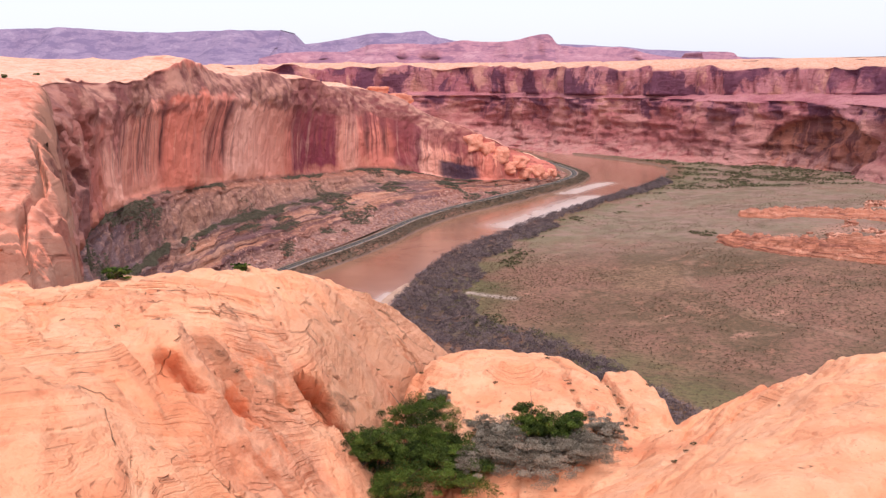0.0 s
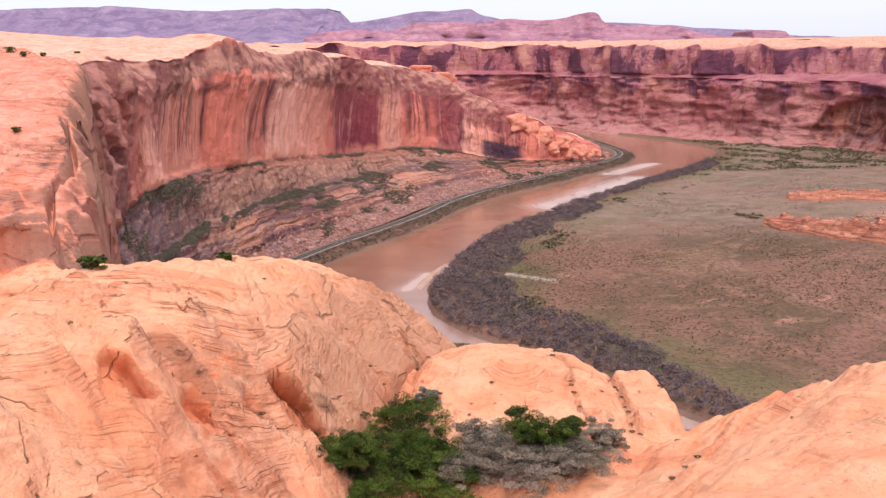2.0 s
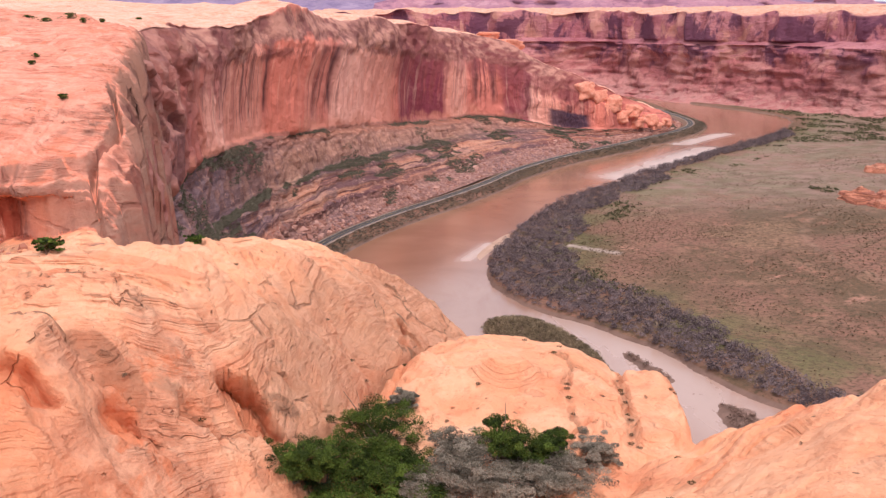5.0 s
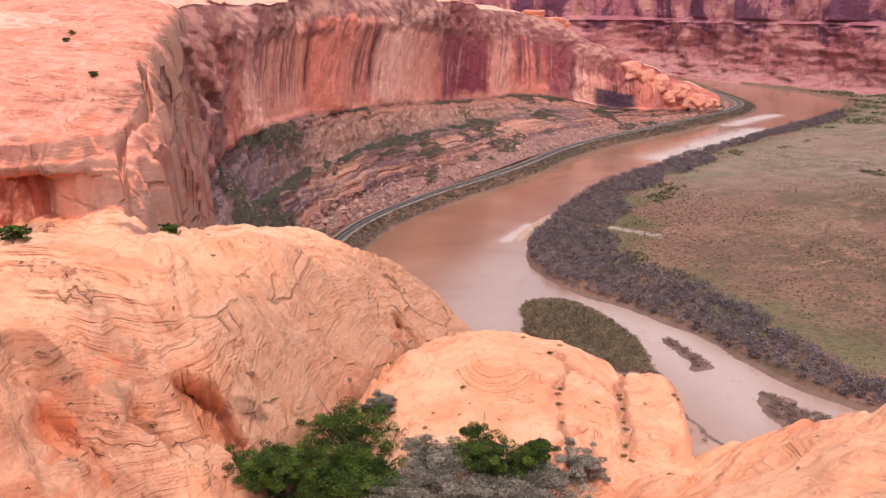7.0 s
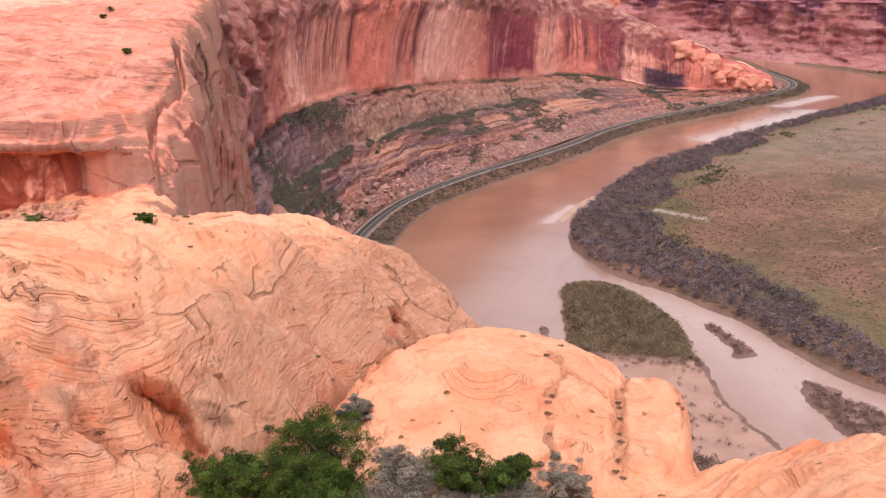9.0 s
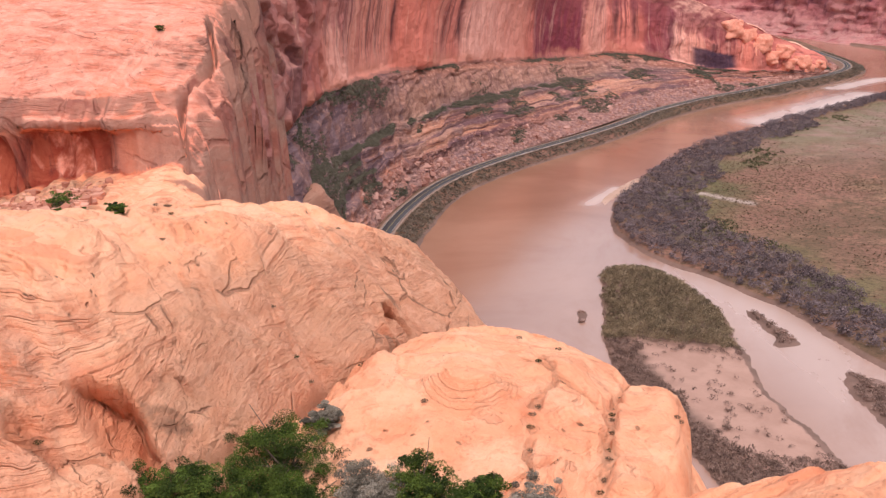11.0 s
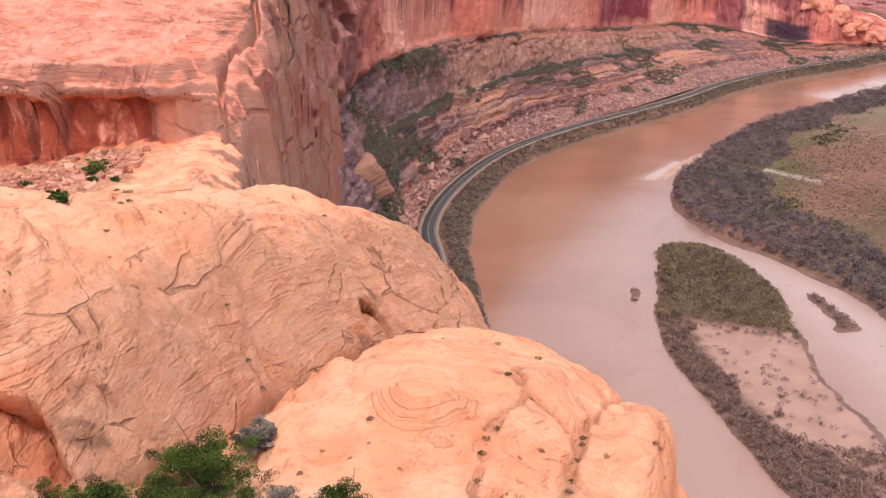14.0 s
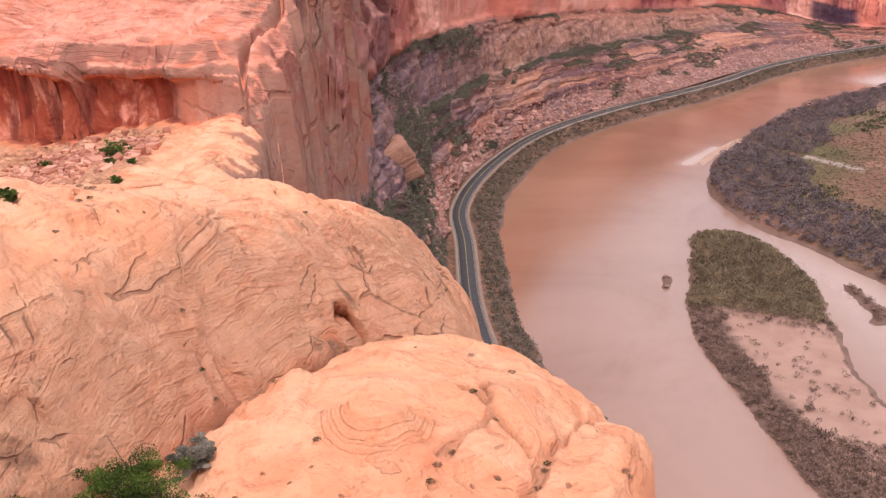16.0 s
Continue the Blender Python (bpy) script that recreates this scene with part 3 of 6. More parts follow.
def make_terrace():
    """The slope under the wall: pink rubble at the road, a stair of orange and purple beds, a bench of soil, a tan slab, broken brown rock on top."""
    m = material("terrace_beds", 0.92, 0.1)
    n = Nodes(m)
    run, rise = n.attr("run"), n.attr("rise")
    sway = n.noise(n.scaled(1, 1, 0.6), 0.014, 5, 0.62, 0.5)
    at = n.plus(rise, sway, 0.08)
    c = n.bands(at, ((0.0, (0.27, 0.16, 0.125)), (0.05, (0.38, 0.205, 0.165)), (0.14, (0.42, 0.215, 0.165)), (0.20, (0.32, 0.145, 0.115)), (0.245, (0.20, 0.10, 0.10)), (0.27, (0.58, 0.255, 0.155)),
                     (0.33, (0.52, 0.25, 0.165)), (0.355, (0.19, 0.095, 0.10)), (0.40, (0.26, 0.135, 0.125)), (0.43, (0.60, 0.26, 0.155)), (0.50, (0.50, 0.225, 0.15)),
                     (0.535, (0.19, 0.125, 0.09)), (0.575, (0.25, 0.155, 0.11)), (0.61, (0.47, 0.24, 0.165)), (0.84, (0.50, 0.245, 0.17)), (0.885, (0.34, 0.165, 0.12)),
                     (0.95, (0.46, 0.195, 0.125)), (1.0, (0.22, 0.09, 0.065))))
    lines = n.noise(n.vector(n.math("MULTIPLY", run, 0.45), n.math("MULTIPLY", n.plus(rise, sway, 0.07), 19.0), n.math("MULTIPLY", run, 0.2)), 1.0, 4, 0.66, 0.3)
    beds = n.math("MULTIPLY", n.span(at, 0.14, 0.24), n.span(at, 0.64, 0.54, 0.22, 1.0))
    # dark beds, doubling as painted shade beneath the ledge overhangs
    c = n.mix(n.math("MULTIPLY", n.span(lines, 0.52, 0.57), n.math("MULTIPLY", beds, 0.85)), c, (0.16, 0.07, 0.075))
    c = n.mix(n.math("MULTIPLY", n.span(lines, 0.46, 0.40), n.math("MULTIPLY", beds, 0.7)), c, (0.72, 0.38, 0.26))
    # broad stretches stained purple, others bare orange
    stretch = n.noise(n.vector(n.math("MULTIPLY", run, 0.9), n.math("MULTIPLY", rise, 2.6)), 1.0, 4, 0.6, 0.4)
    c = n.mix(n.math("MULTIPLY", n.span(stretch, 0.52, 0.62), n.math("MULTIPLY", n.span(at, 0.66, 0.56, 0.3, 1.0), 0.6)), c, (0.19, 0.115, 0.125))
    c = n.mix(n.math("MULTIPLY", n.span(stretch, 0.44, 0.36), n.math("MULTIPLY", beds, 0.4)), c, (0.66, 0.26, 0.15))
    # the tan slab: faint upright stains and dark joints
    slab = n.math("MULTIPLY", n.span(at, 0.58, 0.63), n.span(at, 0.90, 0.85))
    hang = n.noise(n.vector(n.math("MULTIPLY", run, 9.0), n.math("MULTIPLY", rise, 1.5)), 1.0, 4, 0.62, 0.4)
    c = n.mix(n.math("MULTIPLY", n.math("MULTIPLY", n.span(hang, 0.52, 0.62), slab), 0.8), c, (0.25, 0.115, 0.095))
    c = n.mix(n.math("MULTIPLY", n.math("MULTIPLY", n.span(hang, 0.46, 0.36), slab), 0.4), c, (0.60, 0.34, 0.25))
    lichen = n.noise(n.coord, 0.045, 6, 0.72, 0.6)
    c = n.mix(n.math("MULTIPLY", n.span(lichen, 0.56, 0.70), 0.4), c, (0.31, 0.20, 0.185))
    near_end = n.bands(n.math("MULTIPLY", run, 1 / 22), ((0, 1.0), (6.0 / 22, 1.0), (8.6 / 22, 0.0)))
    c = n.mix(n.math("MULTIPLY", near_end, n.span(lichen, 0.42, 0.56, 0.45, 0.95)), c, n.mix(n.span(lines, 0.45, 0.56), (0.33, 0.21, 0.215), (0.17, 0.11, 0.125)))
    slip = n.math("MULTIPLY", n.bands(n.math("MULTIPLY", run, 1 / 22), ((0, 0.0), (3.6 / 22, 0.0), (4.6 / 22, 1.0), (7.0 / 22, 1.0), (8.5 / 22, 0.0))), n.span(n.plus(rise, lichen, 0.4), 0.34, 0.20))
    c = n.mix(n.math("MULTIPLY", slip, 0.8), c, n.mix(n.span(lichen, 0.4, 0.6), (0.64, 0.25, 0.15), (0.58, 0.31, 0.23)))
    point = n.bands(n.math("MULTIPLY", run, 1 / 22), ((0, 0.0), (13.0 / 22, 0.0), (15.5 / 22, 1.0)))
    c = n.mix(n.math("MULTIPLY", point, n.span(lines, 0.42, 0.56, 0.3, 0.85)), c, n.mix(n.span(stretch, 0.45, 0.58), (0.44, 0.14, 0.09), (0.20, 0.09, 0.085)))
    stones = n.t.nodes.new("ShaderNodeTexVoronoi")
    n.link(n.scaled(1, 1, 1.3), stones.inputs["Vector"])
    stones.inputs["Scale"].default_value = 0.33
    tone = n.t.nodes.new("ShaderNodeSeparateXYZ")
    n.link(stones.outputs["Color"], tone.inputs["Vector"])
    loose = n.math("MULTIPLY", n.span(at, 0.24, 0.15, 0.15, 1.0), n.span(stones.outputs["Distance"], 0.8, 0.4))
    c = n.mix(n.math("MULTIPLY", loose, 0.75), c, n.mix(tone.outputs["X"], (0.22, 0.10, 0.085), (0.58, 0.33, 0.275)))
    # broken faces: chips of pale and dark rock
    chips = n.noise(n.scaled(1, 1, 1.6), 0.16, 7, 0.74, 0.3)
    c = n.mix(n.span(chips, 0.52, 0.60, 0, 0.4), c, (0.19, 0.10, 0.09))
    c = n.mix(n.span(chips, 0.46, 0.38, 0, 0.6), c, (0.70, 0.385, 0.285))
    n.colour(c)
    h = n.math("ADD", n.math("MULTIPLY", n.math("MULTIPLY", lines, beds), 3.0), n.math("SUBTRACT", n.math("MULTIPLY", lichen, 1.6), n.math("MULTIPLY", n.math("MULTIPLY", stones.outputs["Distance"], loose), 1.6)))
    n.bump(n.math("ADD", n.math("ADD", h, n.math("MULTIPLY", n.math("MULTIPLY", hang, slab), 1.2)), n.math("ADD", n.noise(n.coord, 0.25, 7, 0.7), n.math("MULTIPLY", chips, -1.6))), 0.9, 2.0)
    return m


def make_beds(name, colours, layer, patchy):
    """Bedded rock: layers of three colours and patches of lichen grey."""
    m = material(name, 0.92, 0.1)
    n = Nodes(m)
    beds = n.noise(n.scaled(0.012, 0.012, layer), 1.0, 7, 0.68, 0.5)
    patch = n.noise(n.scaled(1, 1, 1.3), 0.06, 5, 0.62, 0.6)
    c = n.mix(n.span(patch, 0.38, 0.62), colours[0], colours[1])
    c = n.mix(n.math("MULTIPLY", n.span(beds, 0.52, 0.58), 0.85), c, colours[2])
    c = n.mix(n.math("MULTIPLY", n.span(beds, 0.44, 0.38), 0.8), c, colours[3])
    grey = n.noise(n.scaled(1, 1, 1.6), 0.10, 6, 0.72, 0.5)
    c = n.mix(n.math("MULTIPLY", n.span(grey, 0.54, 0.68), patchy), c, (0.27, 0.185, 0.17))
    n.colour(c)
    n.bump(n.math("ADD", n.math("MULTIPLY", beds, 3.0), n.noise(n.coord, 0.25, 7, 0.7)), 0.9, 2.0)
    return m


def plain_material(name, a, b, scale, rough=0.9, specular=0.2, bump=0.3, depth=0.3):
    m = material(name, rough, specular)
    n = Nodes(m)
    g = n.noise(n.coord, scale, 6, 0.6)
    n.colour(n.mix(n.span(g, 0.35, 0.65), a, b))
    n.bump(g, bump, depth)
    return m


def make_leaf(name, a, b, rough=0.75, patches=0.0):
    """Leaves from colour a to colour b; every bush or clump has a tone of its own."""
    m = material(name, rough, 0.15)
    n = Nodes(m)
    c = n.mix(n.island(), a, b)
    if patches:
        g = n.noise(n.coord, patches, 3, 0.6)
        tone = n.plus(n.attr("tone"), g, 0.8)
        c = n.mix(n.span(tone, 0.55, 0.05, 0.0, 0.9), c, n.mix(n.island(), tuple(0.45 * k for k in a), tuple(0.8 * k for k in a)))
        c = n.mix(n.span(tone, 0.6, 1.05, 0.0, 0.7), c, tuple(min(1.3 * k, 1) for k in b))
    n.colour(c)
    return m


def make_ground():
    """Valley floor: brown sage flat with red earth, greener near the thicket, pale sand and mud at the water."""
    m = material("valley_floor", 0.95, 0.1)
    n = Nodes(m)
    inland, sand, bare, meadow = n.attr("inland"), n.attr("sand"), n.attr("bare"), n.attr("meadow")
    big = n.noise(n.coord, 0.0075, 5, 0.62, 0.8)
    mid = n.noise(n.coord, 0.05, 6, 0.66, 0.3)
    fine = n.noise(n.coord, 0.33, 6, 0.74)
    c = n.mix(n.span(big, 0.40, 0.60), (0.15, 0.092, 0.056), (0.26, 0.128, 0.09))
    c = n.mix(n.math("MULTIPLY", n.span(mid, 0.50, 0.66), 0.55), c, (0.31, 0.17, 0.11))
    red = n.noise(n.scaled(0.012, 0.03, 1, (0, 0, 32)), 1.0, 5, 0.65, 0.6)
    c = n.mix(n.math("MULTIPLY", n.span(red, 0.55, 0.68), 0.6), c, (0.36, 0.165, 0.11))
    green = n.noise(n.coord, 0.022, 5, 0.66, 1.0)
    verge = n.math("MULTIPLY", meadow, n.span(green, 0.38, 0.56))
    c = n.mix(n.math("MULTIPLY", verge, 0.65), c, (0.145, 0.145, 0.06))
    c = n.mix(n.math("MULTIPLY", n.span(green, 0.60, 0.70), 0.25), c, (0.165, 0.145, 0.07))
    c = n.mix(n.span(fine, 0.48, 0.60, 0, 0.8), c, (0.10, 0.07, 0.042))
    c = n.mix(n.span(fine, 0.42, 0.32, 0, 0.5), c, (0.37, 0.195, 0.13))
    c = n.mix(n.math("MULTIPLY", bare, n.span(mid, 0.35, 0.6, 0.0, 0.35)), c, n.mix(n.span(mid, 0.4, 0.6), (0.52, 0.34, 0.25), (0.44, 0.27, 0.19)))
    c = n.mix(n.math("MULTIPLY", n.attr("dry"), n.span(mid, 0.35, 0.62, 0.35, 0.8)), c, n.mix(n.span(green, 0.42, 0.60), (0.31, 0.20, 0.155), (0.255, 0.195, 0.132)))
    c = n.mix(n.math("MULTIPLY", n.attr("straw"), n.span(fine, 0.38, 0.56, 0.65, 0.05)), c, (0.36, 0.21, 0.125))
    patch_at = n.plus(n.attr("soil"), n.noise(n.scaled(0.05, 0.05, 1), 1.0, 6, 0.7), 1.1)
    c = n.mix(n.math("MULTIPLY", n.span(patch_at, 0.62, 1.0, 0, 0.75), n.span(fine, 0.58, 0.44, 0.35, 1.0)), c, n.mix(n.span(fine, 0.4, 0.6), (0.50, 0.25, 0.175), (0.36, 0.175, 0.125)))
    c = n.mix(n.attr("pan"), c, n.mix(n.span(fine, 0.4, 0.6), (0.46, 0.36, 0.30), (0.32, 0.24, 0.19)))
    mud = n.math("MULTIPLY", n.span(n.height(), 1.9, 1.2), n.span(inland, 14, 6))
    c = n.mix(mud, c, n.mix(n.span(mid, 0.4, 0.6), (0.19, 0.115, 0.088), (0.24, 0.145, 0.11)))
    c = n.mix(n.math("MULTIPLY", sand, n.span(n.plus(n.height(), mid, 0.8), 0.45, 0.75)), c, n.mix(n.span(mid, 0.35, 0.65), (0.47, 0.285, 0.215), (0.40, 0.235, 0.175)))
    n.colour(c)
    n.bump(n.math("ADD", mid, fine), 0.5, 1.0)
    return m


def make_water():
    m = material("muddy_water", 0.16, 0.65)
    n = Nodes(m)
    g = n.noise(n.scaled(0.01, 0.01, 1), 1.0, 5, 0.6, 0.8)
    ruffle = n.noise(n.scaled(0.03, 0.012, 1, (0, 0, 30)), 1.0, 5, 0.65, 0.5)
    # ruffled riffles and painted sky sheen, both paler and rougher
    f = n.math("MULTIPLY", n.attr("riffle_sheen"), n.span(ruffle, 0.25, 0.55, 0.45, 1.0))
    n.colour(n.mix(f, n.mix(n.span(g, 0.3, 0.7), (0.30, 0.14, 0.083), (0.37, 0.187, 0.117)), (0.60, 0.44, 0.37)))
    n.link(n.span(f, 0.0, 1.0, 0.16, 0.42), n.bsdf.inputs["Roughness"])
    n.bump(n.noise(n.scaled(0.5, 0.5, 1), 1.0, 4, 0.6), 0.25, 0.12)
    return m


SLICKROCK = make_slickrock("slickrock", PALE)
SHELF_ROCK = make_slickrock("shelf_rock", PINK)
WALL_ROCK = make_wall_rock()
FAR_ROCK = make_far_rock()
TERRACE = make_terrace()
SLAB_ROCK = make_beds("tan_slab", ((0.48, 0.25, 0.17), (0.44, 0.22, 0.15), (0.32, 0.155, 0.115), (0.50, 0.275, 0.19)), 0.16, 0.5)
LEDGE_ORANGE = make_beds("orange_ledge", ((0.68, 0.26, 0.155), (0.62, 0.24, 0.15), (0.34, 0.125, 0.09), (0.78, 0.40, 0.27)), 0.6, 0.2)
BLOCK_ROCK = make_leaf("block_rock", (0.34, 0.155, 0.115), (0.58, 0.33, 0.26), 0.9)
PILE_ROCK = make_leaf("pile_rock", (0.36, 0.13, 0.08), (0.74, 0.38, 0.26), 0.9)
GROUND = make_ground()
WATER = make_water()
# skyline rock: distance haze put into the base colours as purple
HAZE_ROCK = make_beds("hazed_rock", ((0.31, 0.22, 0.31), (0.26, 0.19, 0.285), (0.20, 0.145, 0.24), (0.37, 0.275, 0.36)), 0.035, 0.0)
HAZE_BUTTE = make_beds("hazed_butte", ((0.46, 0.225, 0.265), (0.37, 0.18, 0.23), (0.26, 0.125, 0.185), (0.54, 0.30, 0.325)), 0.06, 0.0)
ASPHALT = plain_material("asphalt", (0.065, 0.058, 0.058), (0.09, 0.08, 0.078), 0.6, 0.9, 0.2, 0.2, 0.02)
GRAVEL = plain_material("pale_gravel", (0.36, 0.25, 0.19), (0.26, 0.175, 0.13), 1.2)
SAND = plain_material("river_sand", (0.52, 0.34, 0.25), (0.45, 0.28, 0.20), 0.08, 0.9, 0.2, 0.2, 0.2)
LEAF = make_leaf("juniper_leaf", (0.024, 0.044, 0.008), (0.115, 0.165, 0.026), 0.7, 0.8)
GREY_LEAF = make_leaf("dry_brush", (0.165, 0.138, 0.10), (0.33, 0.28, 0.215), 0.8, 0.8)
TAMARISK = make_leaf("tamarisk", (0.14, 0.10, 0.102), (0.225, 0.165, 0.16), 0.8, 0.08)
WILLOW = make_leaf("willow", (0.165, 0.12, 0.072), (0.31, 0.225, 0.135), 0.8, 0.07)
STRIP = make_leaf("brown_brush", (0.19, 0.115, 0.09), (0.33, 0.215, 0.165), 0.8, 0.10)
BANK_LEAF = make_leaf("bank_brush", (0.12, 0.10, 0.07), (0.25, 0.185, 0.14), 0.8, 0.06)
GRASS_LEAF = make_leaf("green_brush", (0.075, 0.075, 0.035), (0.145, 0.13, 0.065), 0.8, 0.05)
SAGE = make_leaf("sage", (0.10, 0.072, 0.043), (0.22, 0.14, 0.087))
LEDGE_LEAF = make_leaf("ledge_brush", (0.10, 0.095, 0.062), (0.19, 0.16, 0.115), 0.8)
LINE_PAINT = plain_material("line_paint", (0.55, 0.42, 0.16), (0.35, 0.28, 0.14), 2.0, 0.7)
EDGE_PAINT = plain_material("edge_paint", (0.45, 0.43, 0.40), (0.26, 0.25, 0.23), 2.0, 0.7)
CONCRETE = plain_material("concrete", (0.46, 0.35, 0.29), (0.34, 0.25, 0.20), 0.8)
MUD_STONE = plain_material("mud_stone", (0.22, 0.13, 0.10), (0.30, 0.18, 0.135), 0.6, 0.7)
BARK = plain_material("bark", (0.10, 0.07, 0.05), (0.18, 0.13, 0.10), 3.0)

# ---------------------------------------------------------------- plan of the valley
BANK_WEST = [(120, 120), (40, 200), (-20, 290), (-75, 390), (-93, 420), (-123, 494), (-138, 550), (-149, 620), (-155, 700),
             (-150, 755), (-130, 805), (-96, 905), (-60, 985), (-30, 1060), (15, 1141), (77, 1227), (105, 1262), (176, 1397),
             (215, 1480), (229, 1549), (222, 1650), (195, 1830), (160, 1980), (60, 2150)]
BANK_EAST = [(110, 2200), (190, 2075), (241, 1938), (292, 1836), (355, 1721), (372, 1640), (352, 1540), (310, 1440), (273, 1367),
             (201, 1255), (140, 1150), (97, 1077), (60, 1000), (17, 926), (-5, 860), (-22, 789), (-35, 720), (-38, 667),
             (-30, 620), (-14, 586), (20, 550), (55, 515), (85, 466), (118, 425), (160, 380), (260, 300), (420, 240)]
ROAD = [(-20, 250), (-55, 310), (-97, 386), (-131, 467), (-153, 519), (-164, 585), (-165, 665), (-155, 730), (-130, 806), (-92, 893),
        (-62, 970), (-33, 1060), (13, 1154), (60, 1228), (102, 1298), (160, 1390), (194, 1468), (204, 1530), (198, 1600), (170, 1740)]
ISLE = [(-32, 545), (-11, 554), (8, 540), (31, 498), (38, 459), (45, 436), (50, 405), (68, 367), (78, 330), (60, 300), (37, 318),
        (23, 345), (7, 375), (-11, 413), (-19, 441), (-23, 470)]
BAR = [(80, 436), (87, 436), (100, 418), (112, 405), (104, 384), (92, 384), (83, 410)]
SPIT = [(41, 503), (48, 500), (64, 470), (66, 462), (55, 457), (54, 470)]
STONES = [(-36, 478), (-32, 480), (-30, 468), (-34, 462)]

bank_west, bank_east = spline(BANK_WEST, 150), spline(BANK_EAST, 150)
river = np.vstack([bank_west, bank_east])
road_line = spline(ROAD, 420)


def axis(parts):
    """Uneven steps: (start, end, step) one after the other."""
    return np.unique(np.concatenate([np.arange(a, b + 1e-6, s) for a, b, s in parts]))


gx = axis([(-6000, -1000, 500), (-1000, -200, 50), (-200, -60, 4), (-60, 120, 2), (120, 420, 4), (420, 900, 12), (900, 6000, 300)])
gy = axis([(-3000, 100, 150), (100, 250, 10), (250, 300, 4), (300, 570, 2), (570, 1000, 4), (1000, 2200, 8), (2200, 9000, 200)])
X, Y = np.meshgrid(gx, gy, indexing="ij")


def floor_height(x, y):
    d = away(x, y, river, True) + 2.5 * fbm(x / 25, y / 25, octaves=3, seed=3)
    z = np.where(d > 0, 2.6 * ramp(d, -1, 4) + 9 * ramp(d, 60, 420), -2.5 * ramp(-d, 0, 8))
    out = ramp(d, 30, 160)
    z = z + out * (1.6 * fbm(x / 60, y / 60, octaves=4, seed=5) + 4.6 * (1 - ridged((x - 0.75 * y) / 24, (y + 0.75 * x) / 260, octaves=2, seed=9)) * ramp(x, 60, 200) * ramp(y, 900, 650))
    r = away(x, y, road_line)
    w = np.exp(-(r / 15) ** 4)
    z = z * (1 - w) + 7.6 * w
    for shape, top in ((ISLE, 0.95), (BAR, 0.9), (SPIT, 0.8), (STONES, 0.6)):
        e = away(x, y, spline(shape + shape[:1], 60)[:-1], True) + 1.2 * fbm(x / 9, y / 9, octaves=3, seed=8)
        z = np.maximum(z, np.where(e < 0, top * ramp(-e, 0, 5), -2.5 * ramp(e, 0, 6)))
    return z


ground = sheet("ground", np.stack([X, Y, floor_height(X, Y)], -1), GROUND, flip=False)
gd = away(X, Y, river, True)
give(ground, "inland", gd)
isle_in = away(X, Y, spline(ISLE + ISLE[:1], 60)[:-1], True)
strip = away(X, Y, [(-19, 441), (-11, 413), (7, 375), (23, 345), (40, 318)]) + 4 * fbm(X / 9, Y / 9, octaves=3, seed=89)
give(ground, "sand", ramp(isle_in, 8, -1) * (Y < 452) * ramp(strip, 10, 16))
give(ground, "meadow", ramp(gd, 15, 30) * ramp(gd, 105, 45) * (X > np.interp(Y, bank_west[:, 1], bank_west[:, 0]) + 30))
TRACK = [(20, 728), (51, 706), (84, 843), (116, 900), (160, 944), (230, 1000), (300, 1150), (340, 1300)]
SPUR = [(250, 881), (200, 790), (190, 690), (230, 600), (300, 540)]
tracks = np.minimum(away(X, Y, spline(TRACK[2:], 60)), away(X, Y, spline(SPUR, 60)))
give(ground, "bare", 0.7 * ramp(tracks, 4, 1) + ramp(away(X, Y, [TRACK[0], TRACK[1]]), 7, 2))
soil = np.zeros(X.shape)
for sx0, sy0, long, wide in ((186, 590, 34, 9), (200, 506, 26, 8), (150, 640, 18, 5), (225, 640, 30, 6), (60, 720, 12, 26), (395, 960, 95, 42), (330, 935, 40, 22)):
    u, v = 0.8 * (X - sx0) + 0.6 * (Y - sy0), 0.8 * (Y - sy0) - 0.6 * (X - sx0)
    soil = np.maximum(soil, np.exp(-(u / long) ** 2 - (v / wide) ** 2))
give(ground, "soil", soil)
give(ground, "pan", ramp(away(X, Y, TRACK[:2]) + 1.5 * fbm(X / 5, Y / 5, octaves=2, seed=19), 5, 2))
give(ground, "straw", ramp(np.hypot(X - 160, (Y - 755) * 0.7) + 14 * fbm(X / 25, Y / 25, octaves=3, seed=18), 44, 22))
give(ground, "dry", ramp(Y, 780, 1000) * ramp(gd, 10, 60))
tagged(ground, "brown sage flat, sand and muddy banks beside the river", "ground", kind="structure")

wx = np.linspace(-320, 520, 211)
wy = np.linspace(60, 2400, 400)
WX, WY = np.meshgrid(wx, wy, indexing="ij")
water = sheet("river_water", np.stack([WX, WY, 0 * WX], -1), WATER)
pale_water = np.zeros(WX.shape)
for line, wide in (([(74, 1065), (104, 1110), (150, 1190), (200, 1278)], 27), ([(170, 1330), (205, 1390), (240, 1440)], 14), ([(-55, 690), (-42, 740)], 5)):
    pale_water = np.maximum(pale_water, np.exp(-(away(WX, WY, line) / wide) ** 2))
# broad sky reflection round the island, put into the water's colour
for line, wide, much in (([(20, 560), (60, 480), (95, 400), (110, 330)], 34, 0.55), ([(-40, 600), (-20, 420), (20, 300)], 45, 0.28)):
    pale_water = np.maximum(pale_water, much * np.exp(-(away(WX, WY, line) / wide) ** 2))
give(water, "riffle_sheen", pale_water)
tagged(water, "broad brown muddy river between canyon walls", "river", kind="structure")


